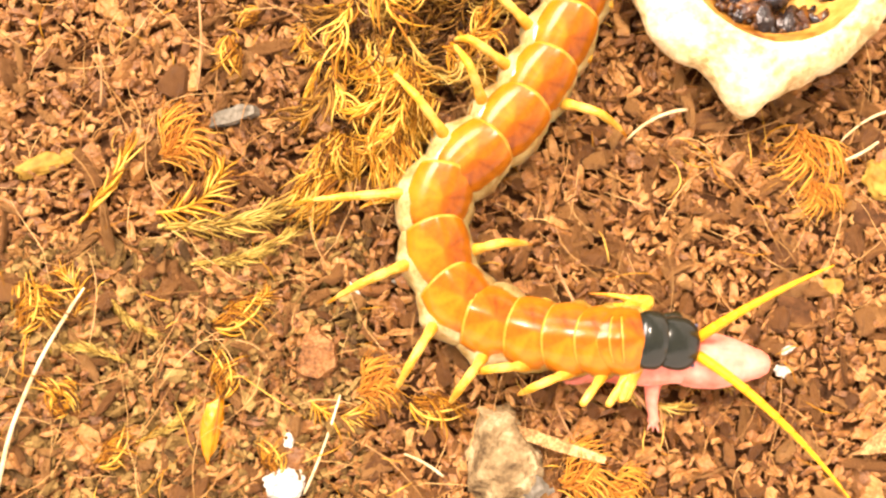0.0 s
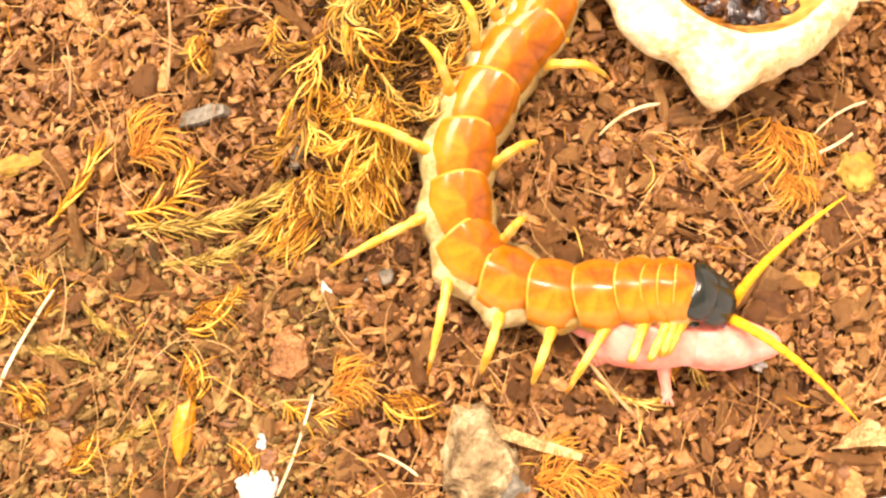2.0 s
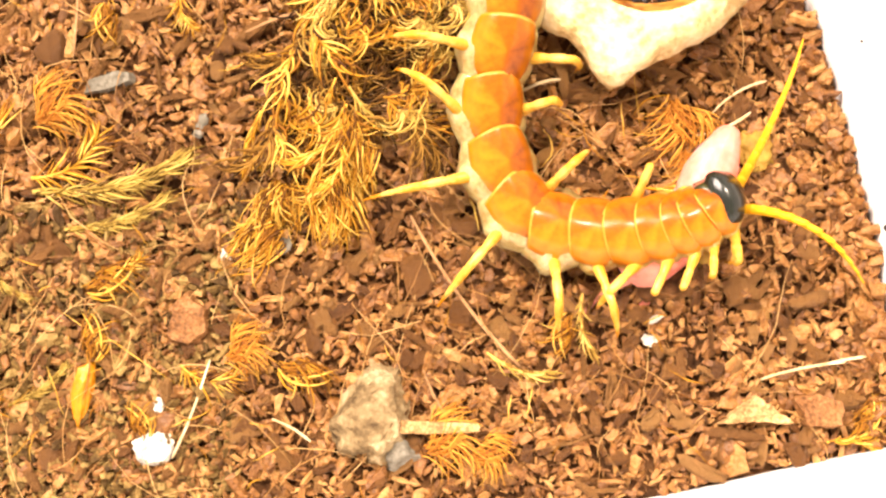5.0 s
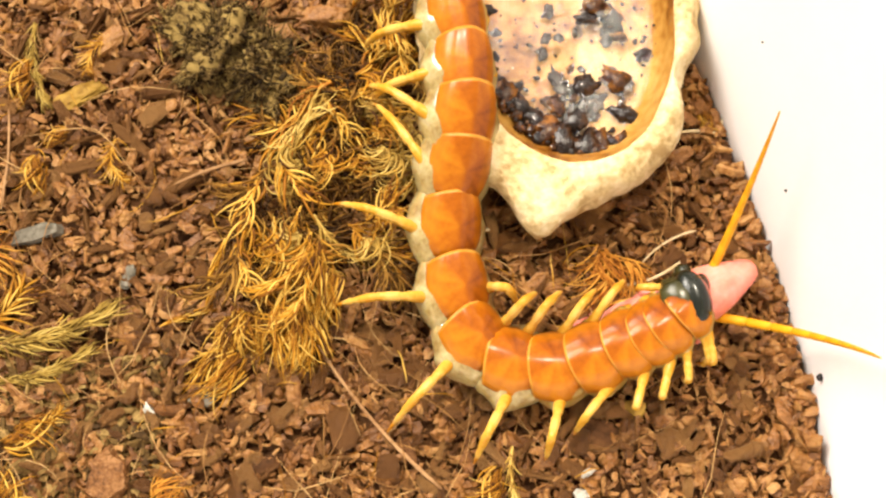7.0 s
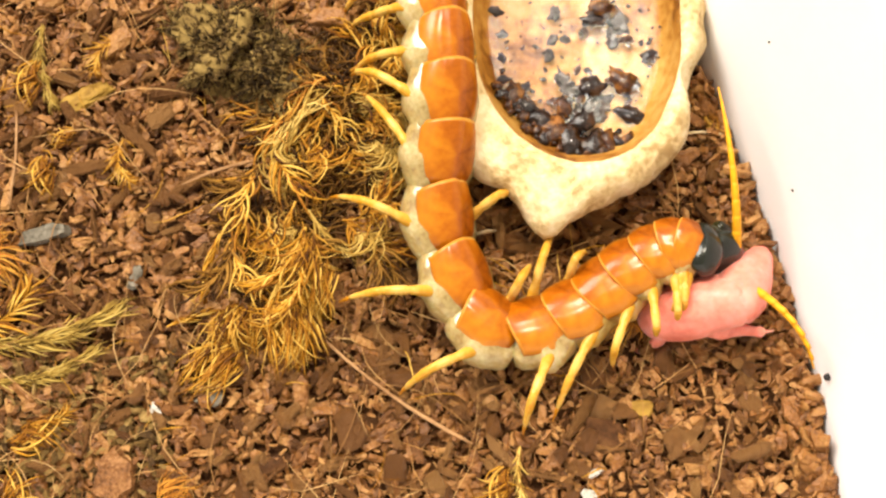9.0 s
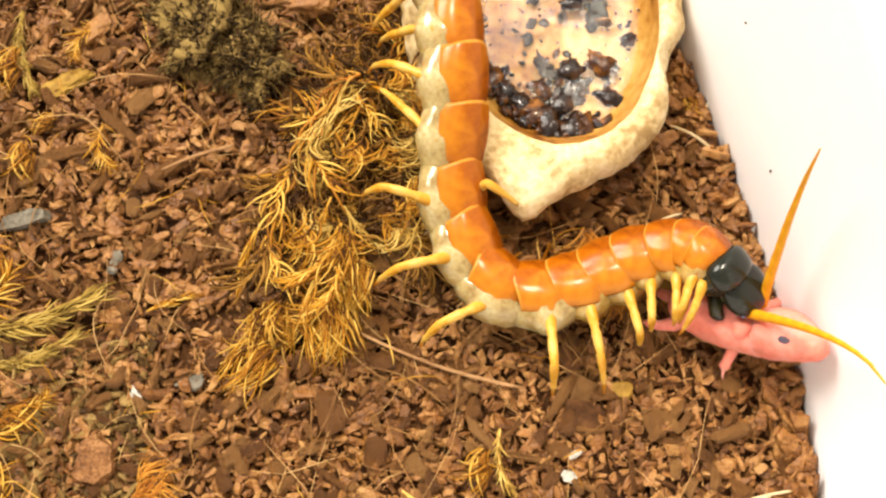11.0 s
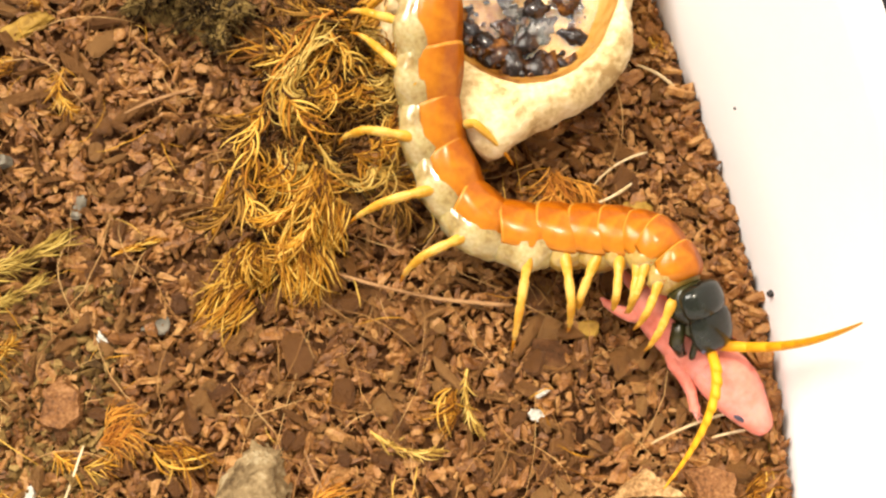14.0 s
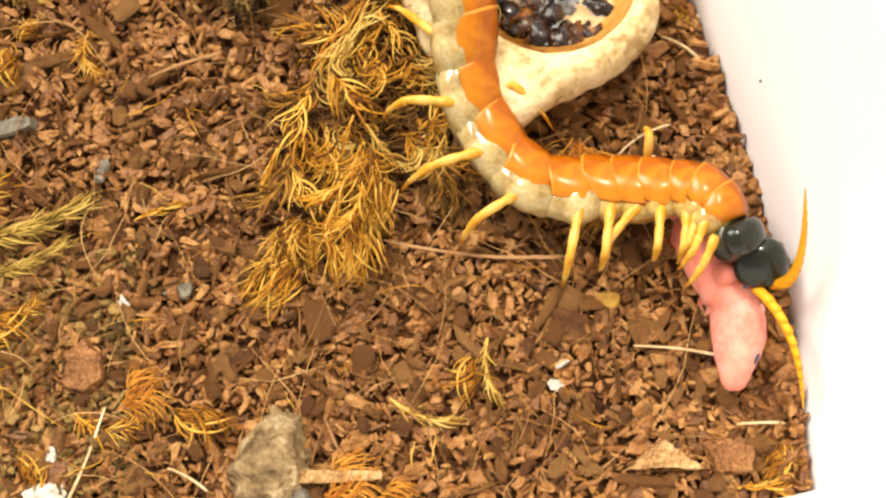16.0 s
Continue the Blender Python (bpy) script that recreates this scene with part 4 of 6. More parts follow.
T1 = (3.9, -35.3, 1.5, -38.6, 4.7, -36.4, 7.7, -31.0, 16.1, -28.8, 19.7, -29.1, 19.4, -29.6, 40.2, -16.1, 44.3, -7.0, 45.2, -10.0, 45.1, -10.1, 44.4, -9.4, 42.0, -2.0, 46.2, -5.1, 45.4, -2.0, 52.7, -8.4, 53.8, -10.8, 53.5, -11.4, 53.1, -11.6, 52.0, -16.1, 52.8, -22.4, 53.7, -21.0, 54.2, -21.2, 53.2, -25.2, 56.2, -16.8)
T3 = (0.4, -35.3, -1.6, -39.0, 1.7, -36.8, 4.6, -31.5, 11.8, -27.9, 15.1, -25.7, 14.4, -26.6, 34.9, -19.7, 38.7, -8.4, 39.2, -11.5, 39.2, -14.2, 38.9, -13.4, 36.1, 0.1, 38.1, -3.4, 39.6, -0.0, 46.5, -3.5, 48.2, -5.0, 48.5, -5.6, 48.6, -5.4, 47.5, -9.9, 47.2, -13.0, 47.8, -13.3, 48.5, -13.3, 49.7, -16.2, 51.2, -8.9)
T5 = (-4.2, -35.2, -6.1, -38.8, -2.9, -37.3, 0.1, -31.7, 6.1, -27.6, 10.8, -23.7, 9.5, -25.9, 28.6, -21.3, 31.6, -11.7, 32.4, -15.2, 32.9, -16.9, 32.9, -17.1, 30.5, -3.5, 30.8, -7.5, 31.8, -3.7, 37.0, -4.3, 39.7, -3.6, 40.5, -4.1, 40.6, -3.9, 40.0, -6.6, 40.2, -10.1, 40.0, -9.9, 41.1, -10.1, 41.1, -11.3, 42.9, -6.7)
T7 = (-13.9, -33.7, -16.7, -36.0, -13.0, -36.4, -10.0, -31.8, -6.2, -27.6, 1.2, -21.5, -0.1, -24.1, 19.3, -21.9, 20.5, -15.5, 20.9, -17.9, 22.2, -19.9, 22.7, -19.8, 23.0, -11.2, 22.6, -12.4, 23.5, -9.6, 27.9, -7.4, 30.1, -6.6, 30.9, -6.6, 31.0, -5.9, 31.0, -6.9, 31.3, -8.9, 31.0, -8.8, 32.2, -8.5, 32.2, -9.3, 34.8, -5.7)
T9 = (-24.8, -28.4, -24.9, -29.8, -21.6, -30.6, -22.1, -29.0, -17.8, -21.7, -11.0, -20.4, -11.7, -21.3, 8.8, -18.1, 8.2, -11.6, 9.1, -13.5, 10.9, -15.7, 11.4, -16.2, 10.7, -12.9, 11.1, -13.3, 12.4, -12.1, 18.1, -7.3, 19.4, -6.9, 20.7, -6.4, 20.8, -5.7, 21.3, -6.3, 20.7, -6.7, 20.1, -4.9, 22.1, -5.6, 22.1, -6.5, 24.7, -4.4)
T11 = (-27.8, -12.9, -27.3, -13.4, -24.9, -15.1, -25.9, -13.9, -19.2, -6.5, -14.6, -5.2, -12.5, -6.7, 3.8, -3.7, 3.6, 2.9, 5.4, 2.4, 7.4, 1.0, 7.7, 0.4, 5.1, 2.1, 5.3, 2.6, 5.9, 2.8, 13.2, 3.4, 13.3, 3.8, 14.2, 4.3, 14.9, 5.6, 15.3, 5.9, 15.2, 4.4, 15.8, 4.4, 16.4, 4.6, 16.1, 4.2, 17.6, 5.8)
T13 = (-16.6, -0.8, -16.5, -1.8, -14.5, -3.1, -15.5, -1.0, -12.3, 7.9, -8.5, 8.9, -5.7, 9.6, 6.2, 13.3, 5.3, 20.9, 8.0, 19.5, 9.6, 17.3, 10.2, 17.7, 6.4, 20.3, 6.4, 20.8, 6.3, 21.0, 13.4, 20.7, 13.7, 20.2, 14.3, 19.2, 14.9, 20.8, 14.6, 20.2, 14.8, 19.2, 15.6, 19.1, 15.9, 18.9, 15.7, 18.5, 16.3, 19.1)
T15 = (-8.0, 12.6, -7.8, 10.1, -5.4, 9.3, -7.7, 11.8, -6.8, 14.8, -5.7, 16.8, -2.0, 17.4, 7.9, 28.6, 6.5, 36.7, 8.6, 37.0, 8.4, 34.8, 8.7, 34.6, 5.6, 39.4, 5.1, 38.0, 4.8, 37.8, 11.3, 38.6, 12.9, 37.5, 13.5, 36.9, 14.4, 38.1, 14.5, 36.8, 14.0, 35.8, 15.0, 35.7, 15.0, 35.4, 15.0, 34.6, 15.4, 35.5)
FOOT13 = (-26.8, 13.5, -24.3, 11.1, -22.2, 10.4, -24.6, 11.6, -20.5, 19.9, -18.0, 20.5, -14.2, 18.8, -3.5, 19.7, -13.3, 28.9, -11.3, 28.1, -8.4, 26.1, -7.3, 26.0, -12.8, 28.1, -12.3, 28.3, -11.9, 28.4, -4.9, 25.7, -4.5, 25.9, -4.4, 25.8, -4.2, 25.9, -3.7, 26.3, -3.8, 26.0, -3.1, 26.0, -2.7, 25.5, -1.6, 25.2, -1.9, 26.0)
FOOT12 = (-37.3, 9.5, -39.0, 10.4, -33.3, 5.8, -35.7, 7.6, -27.4, 13.9, -28.6, 14.0, -22.6, 12.1, -15.4, 8.3, -11.8, 26.5, -10.8, 26.8, -7.4, 24.0, -6.9, 24.0, -11.8, 26.3, -11.3, 25.8, -10.5, 25.8, -4.4, 23.9, -4.0, 23.9, -3.0, 23.8, -3.2, 23.5, -2.9, 23.8, -2.8, 23.3, -2.2, 23.5, -1.5, 22.3, -1.1, 22.0, -0.9, 21.8)
FOOT11 = (-55.1, -12.9, -54.7, -6.5, -48.5, -5.9, -53.5, -12.2, -40.0, 0.7, -39.7, 3.2, -35.5, 0.2, -12.6, 4.3, -17.0, 8.9, -16.1, 7.6, -13.7, 6.6, -13.8, 6.3, -17.6, 8.2, -16.2, 7.8, -15.3, 7.8, -5.3, 4.2, -5.9, 4.3, -5.4, 4.3, -4.8, 4.5, -4.8, 4.3, -4.4, 4.0, -4.2, 4.1, -2.9, 3.1, -3.5, 2.9, -0.9, 2.7)
FOOT10 = (-46.9, -29.1, -49.7, -26.6, -45.4, -32.8, -43.7, -32.4, -46.0, -25.6, -38.6, -25.2, -39.7, -19.4, -20.2, -17.9, -15.9, 4.9, -16.1, -9.6, -13.5, -10.4, -13.9, -10.6, -15.8, -9.7, -14.1, -9.6, -13.5, -9.6, -3.5, -10.0, -3.6, -10.0, -2.8, -9.9, -2.5, -9.9, -2.9, -9.7, -3.1, -9.2, -2.0, -9.4, -0.8, -10.2, -1.2, -10.1, 1.9, -9.0)
FOOT9 = (-36.1, -43.5, -35.4, -43.0, -29.4, -46.8, -31.7, -43.2, -26.5, -41.0, -18.2, -39.8, -26.1, -37.6, -5.9, -34.5, -11.0, -24.0, -9.8, -24.4, -4.4, -30.4, -5.3, -29.0, -4.7, -26.0, -4.0, -24.4, -3.6, -24.4, 3.7, -19.2, 3.5, -19.0, 5.2, -18.4, 5.4, -18.5, 5.4, -18.5, 5.2, -18.5, 6.2, -18.5, 7.2, -18.7, 6.9, -18.7, 11.5, -17.6)
FOOT8 = (-27.1, -44.9, -22.9, -47.6, -23.5, -47.4, -23.3, -46.8, -18.0, -40.6, 0.2, -41.2, -9.6, -43.3, 13.7, -38.9, 9.0, -33.4, 8.3, -34.4, 9.5, -35.3, 9.9, -35.1, 9.9, -32.8, 14.4, -33.0, 16.2, -30.7, 24.9, -27.1, 22.9, -28.9, 23.4, -28.0, 24.4, -27.6, 23.1, -29.1, 22.8, -30.1, 23.5, -28.7, 23.5, -28.5, 23.1, -27.9, 27.8, -24.4)
FOOT7 = (-23.4, -40.2, -22.3, -41.8, -21.2, -42.5, -11.6, -46.9, -9.9, -42.5, 2.5, -40.1, -1.4, -39.8, 23.9, -39.7, 26.5, -29.8, 21.3, -33.5, 20.8, -34.6, 21.0, -34.5, 20.0, -29.1, 20.1, -29.4, 20.9, -28.6, 33.7, -27.1, 33.2, -25.9, 33.4, -26.8, 32.9, -26.0, 31.8, -26.6, 31.8, -27.0, 32.0, -27.1, 32.1, -27.5, 31.7, -27.5, 33.8, -21.7)
FOOT6 = (-16.2, -43.6, -16.5, -46.3, -14.0, -44.8, -2.5, -43.9, -4.6, -44.2, 3.2, -33.0, 0.0, -36.3, 20.1, -34.8, 28.8, -25.9, 26.3, -29.9, 25.4, -30.6, 26.3, -29.8, 26.8, -17.7, 26.8, -21.0, 30.9, -19.7, 38.8, -18.9, 38.1, -19.5, 37.6, -19.5, 37.7, -19.6, 37.5, -21.6, 34.2, -22.8, 34.1, -23.0, 35.5, -22.6, 34.1, -23.4, 36.6, -18.0)
FEELER_A_MID = (19.5, -29.9, 15.0, 13.7, -32.0, 15.0, 12.3, -24.7, 15.0, 20.3, -26.7, 15.0, 26.1, -24.0, 15.0, 30.5, -26.1, 15.0, 30.9, -35.5, 15.0, 45.6, -2.4, 15.0, 46.4, 1.5, 15.0, 51.6, 2.0, 15.0, 50.5, 2.8, 15.0, 47.6, 3.1, 15.0, 44.7, 7.4, 15.0, 53.5, 5.2, 15.0, 48.8, 6.4, 15.0, 56.9, -7.6, 31.2, 58.0, -12.4, 26.4, 59.0, -16.8, 31.8, 58.7, -15.6, 30.6, 60.7, -24.8, 37.2, 62.3, -32.0, 19.6, 60.9, -25.4, 28.8, 61.5, -28.2, 34.6, 62.1, -31.1, 23.8, 60.6, -24.1, 19.1)
FEELER_A_TIP = (29.1, -25.3, 16.0, 18.0, -26.4, 16.0, 13.2, -14.1, 16.0, 31.5, -25.8, 16.0, 35.6, -16.6, 16.0, 40.5, -16.6, 16.0, 43.8, -39.1, 16.0, 48.4, 9.3, 16.0, 48.2, 9.7, 16.0, 53.4, 8.3, 42.6, 52.6, 11.9, 32.5, 49.6, 14.2, 16.0, 47.0, 22.8, 16.0, 52.6, 12.1, 34.1, 47.1, 20.9, 16.0, 56.3, -4.9, 52.0, 56.4, -5.1, 38.5, 56.6, -6.8, 16.0, 56.4, -5.1, 44.0, 58.8, -16.2, 44.8, 62.6, -33.4, 49.4, 59.9, -21.1, 58.1, 61.2, -26.8, 63.6, 61.9, -30.1, 51.5, 59.0, -16.9, 30.5)
FEELER_B_MID = (21.7, -46.8, 14.0, 11.6, -48.0, 14.0, 19.1, -43.5, 14.0, 18.0, -44.4, 14.0, 28.1, -39.3, 14.0, 29.0, -42.1, 14.0, 26.0, -45.8, 14.0, 51.5, -20.1, 14.0, 53.1, -11.0, 14.0, 59.0, -17.0, 15.6, 58.9, -16.6, 14.8, 55.2, -19.6, 14.0, 57.5, -10.2, 17.6, 56.2, -17.6, 14.0, 55.2, -13.1, 14.0, 59.7, -25.6, 37.0, 59.0, -32.0, 37.0, 62.3, -32.1, 16.2, 58.9, -30.7, 14.0, 60.9, -25.5, 28.3, 51.4, -40.3, 14.0, 51.2, -42.0, 31.0, 55.3, -39.2, 24.0, 53.5, -45.6, 22.0, 60.2, -33.5, 14.0)
FEELER_B_TIP = (33.4, -59.1, 10.0, 13.9, -59.1, 10.0, 28.7, -58.7, 10.0, 26.2, -60.3, 10.0, 38.1, -48.2, 10.0, 34.2, -51.7, 10.0, 26.0, -60.8, 10.0, 61.1, -26.7, 11.1, 57.8, -11.4, 29.7, 62.0, -30.8, 27.3, 60.7, -24.7, 43.9, 61.9, -30.3, 10.1, 60.8, -25.0, 41.5, 57.8, -29.1, 10.0, 59.7, -20.1, 11.7, 62.4, -32.6, 48.2, 65.0, -44.4, 42.4, 65.3, -45.4, 21.6, 60.2, -43.1, 10.0, 62.6, -33.3, 37.4, 45.7, -50.4, 10.0, 49.9, -55.2, 10.0, 57.5, -45.9, 10.0, 57.9, -56.4, 10.0, 62.9, -42.4, 10.0)
MOUSE_RUMP = (-14.8, -35.6, 3.0, -17.8, -38.8, 3.0, -15.8, -38.2, 3.0, -11.4, -35.6, 3.0, -2.7, -34.5, 3.0, 5.7, -31.4, 3.0, 5.7, -32.8, 3.0, 25.3, -29.4, 3.0, 34.2, -12.4, 3.0, 34.6, -15.4, 3.0, 34.2, -14.6, 3.0, 33.8, -14.2, 3.0, 37.0, -9.0, 3.0, 37.8, -11.0, 3.0, 37.5, -11.5, 3.0, 43.5, -10.5, 3.0, 45.2, -11.6, 3.0, 44.6, -12.1, 3.0, 43.7, -13.2, 3.0, 42.8, -14.7, 3.0, 40.8, -16.1, 3.0, 44.2, -17.1, 3.0, 44.4, -17.8, 3.0, 42.6, -17.9, 3.0, 49.2, -15.1, 3.0)
MOUSE_NECK = (9.1, -38.0, 5.0, 7.0, -40.9, 5.0, 9.0, -36.8, 5.0, 12.3, -36.5, 5.0, 17.4, -36.3, 5.0, 21.0, -38.9, 5.0, 20.2, -39.8, 5.0, 37.9, -10.4, 5.0, 43.8, -9.5, 5.0, 47.0, -10.3, 5.0, 46.7, -8.5, 5.0, 45.9, -8.2, 5.0, 46.8, -8.0, 6.0, 49.5, -10.0, 7.0, 50.5, -9.0, 8.0, 57.9, -19.9, 7.0, 57.6, -21.7, 7.0, 55.6, -25.1, 5.0, 54.4, -23.9, 5.0, 53.0, -26.0, 5.0, 52.6, -31.6, 5.0, 57.0, -33.4, 8.0, 52.6, -32.3, 5.0, 54.9, -33.7, 5.0, 54.6, -31.0, 5.0)
MOUSE_NOSE = (22.9, -39.0, 5.0, 22.5, -40.3, 5.0, 23.4, -34.4, 5.0, 24.0, -34.5, 5.0, 28.4, -37.0, 5.0, 32.0, -40.0, 5.0, 32.5, -40.0, 5.0, 39.8, -2.2, 5.0, 48.5, -5.2, 5.0, 53.0, -6.6, 5.0, 54.0, -4.4, 5.0, 53.6, -4.0, 5.0, 52.4, -2.6, 3.0, 54.5, -3.7, 5.0, 55.0, -1.8, 1.5, 62.9, -24.3, 22.0, 62.5, -26.9, 22.5, 62.1, -33.9, 5.0, 60.9, -33.0, 5.0, 63.7, -35.2, 13.6, 62.4, -43.0, 5.0, 63.5, -38.3, 22.5, 62.7, -36.1, 5.0, 65.3, -37.1, 12.5, 54.7, -41.1, 5.0)
FOREPAW = (4.8, -49.1, 2.0, 5.3, -50.2, 2.0, 5.9, -49.1, 2.0, 6.6, -47.8, 2.0, 10.9, -45.8, 2.0, 24.9, -45.0, 2.0, 23.8, -51.2, 2.0, 37.4, -18.3, 2.0, 44.2, -14.5, 2.0, 47.6, -14.3, 2.0, 47.0, -15.3, 2.0, 47.0, -15.4, 2.0, 49.6, -13.9, 2.0, 56.5, -14.9, 2.0, 55.5, -14.4, 2.0, 50.6, -24.6, 2.0, 49.4, -23.4, 2.0, 49.9, -26.0, 2.0, 49.9, -26.8, 2.0, 45.6, -28.7, 2.0, 52.7, -42.8, 2.0, 50.5, -39.3, 2.0, 42.5, -32.9, 2.0, 42.9, -34.7, 2.0, 50.6, -29.2, 2.0)



STILL = TIMES


def filled(table, width):
    """A table with stations added inside the two long pauses, so that the links stay joined there."""
    out = []
    for i, t in enumerate(STILL):
        out += table[width * i:width * (i + 1)]
        if i + 1 < len(STILL) and STILL[i + 1] - t > 1:
            n = int(round((STILL[i + 1] - t) / 0.25))
            for j in range(1, n):
                u = j / n
                u = u * u * (3 - 2 * u)
                out += [a + (b - a) * u for a, b in zip(table[width * i:width * (i + 1)], table[width * (i + 1):width * (i + 2)])]
    return tuple(out)


HEAD, T1, T3, T5, T7, T9, T11, T13, T15 = [filled(q, 2) for q in (HEAD, T1, T3, T5, T7, T9, T11, T13, T15)]
FOOT6, FOOT7, FOOT8, FOOT9, FOOT10, FOOT11, FOOT12, FOOT13 = [filled(q, 2) for q in (FOOT6, FOOT7, FOOT8, FOOT9, FOOT10, FOOT11, FOOT12, FOOT13)]
FEELER_A_MID, FEELER_A_TIP, FEELER_B_MID, FEELER_B_TIP = [filled(q, 3) for q in (FEELER_A_MID, FEELER_A_TIP, FEELER_B_MID, FEELER_B_TIP)]
MOUSE_RUMP, MOUSE_NECK, MOUSE_NOSE, FOREPAW = [filled(q, 3) for q in (MOUSE_RUMP, MOUSE_NECK, MOUSE_NOSE, FOREPAW)]
TIMES = tuple(t for i, s in enumerate(STILL) for t in ([s] + ([s + 0.25 * j for j in range(1, int(round((STILL[i + 1] - s) / 0.25)))] if i + 1 < len(STILL) and STILL[i + 1] - s > 1 else [])))


def at(table, i, z):
    return Vector((table[2 * i], table[2 * i + 1], z)) * MM


def place(table, i):
    return Vector(table[3 * i:3 * i + 3]) * MM


def spline(points, u):
    """Catmull-Rom through (key, point) pairs, at key u."""
    ks = [k for k, _ in points]
    i = max(0, min(len(points) - 2, sum(1 for k in ks if k <= u) - 1))
    p = [points[max(0, min(len(points) - 1, j))][1] for j in (i - 1, i, i + 1, i + 2)]
    w = (u - ks[i]) / (ks[i + 1] - ks[i])
    return 0.5 * (2 * p[1] + (p[2] - p[0]) * w + (2 * p[0] - 5 * p[1] + 4 * p[2] - p[3]) * w * w + (3 * p[1] - p[0] - 3 * p[2] + p[3]) * w ** 3)


def ease(t, rows):
    """Straight lines between (time, value) rows."""
    return float(np.interp(t, [r[0] for r in rows], [r[1] for r in rows]))


def spine(i):
    """The back line at time i: keys -0.9 (head tip) to 22 (tail), the top of the back."""
    t = TIMES[i]
    nose = ease(t, [(0, 10.5), (3, 10), (5.5, 6), (6, 3), (7.5, 3), (8, 5.5), (9, 6.5), (11.5, 8.5), (16, 8.5)])
    z = [(HEAD, -1.0, nose), (T1, 1, 13), (T3, 3, 13.5), (T5, 5, 12),
         (T7, 7, 10), (T9, 9, 10), (T11, 11, ease(t, [(3, 10), (5.5, 11.5)])), (T13, 13, ease(t, [(3, 10), (5.5, 17)])), (T15, 15, ease(t, [(3, 11), (5.5, 18)]))]
    pts = [(k, at(tb, i, h)) for tb, k, h in z]
    # the head tucks in where it bites down
    tuck = ease(t, [(0, 0), (3, 0), (5.5, 0.3), (6, 0.42), (7.5, 0.42), (8, 0.2), (9, 0)])
    a, b = pts[0][1], pts[1][1]
    pts[0] = (-1.0, Vector((a.x + (b.x - a.x) * tuck, a.y + (b.y - a.y) * tuck, a.z)))
    # from the long pause on, the fore end is held up over the prey
    lift = ease(t, [(9, 0), (11.5, 7), (12, 7), (12.5, 4), (14, 4), (14.5, 7), (15, 5), (16, 4)])
    for j, share in ((0, 1.0), (1, 0.75), (2, 0.35)):
        k, p = pts[j]
        pts[j] = (k, p + (Vector((0.008, -0.057, 0.206)) - p) * (share * lift * MM / (0.206 - p.z)))
    step = pts[-1][1] - pts[-2][1]
    step = step.normalized() * 0.018
    turn = Matrix.Rotation(radians(14), 3, "Z")
    for k in (17, 19, 21, 23):
        step = turn @ step
        pts.append((k, pts[-1][1] + step))
    return pts


def roll_at(t, k):
    """How far the back leans to the animal's left, in degrees."""
    back = ease(t, [(0, 13), (3, 15), (5.5, 18), (7, 22), (9, 30), (11.5, 48), (16, 56)])
    front = ease(t, [(0, 0), (1.5, 2), (2, 12), (2.5, 34), (3, 32), (5.5, 4), (7.5, 4), (8, 20), (8.5, 23), (9, 27), (11.5, 30), (12, 30), (13.5, 35), (14.5, 42), (15.5, 42), (16, 42)])
    w = max(0.0, min(1.0, (k - 6) / 5))
    return front * (1 - w) + back * w


def frame_at(i, k):
    """Pose of the body at key k: x forward, y to its left, z out of the back."""
    pts = spine(i)
    p = spline(pts, k)
    f = (spline(pts, k - 0.4) - spline(pts, k + 0.4)).normalized()
    up = Vector((0, 0, 1))
    left = up.cross(f).normalized()
    up = f.cross(left)
    r = radians(roll_at(TIMES[i], k))
    up, left = up * math.cos(r) + left * math.sin(r), left * math.cos(r) - up * math.sin(r)
    m = Matrix((f, left, up)).transposed().to_4x4()
    m.translation = p
    return m


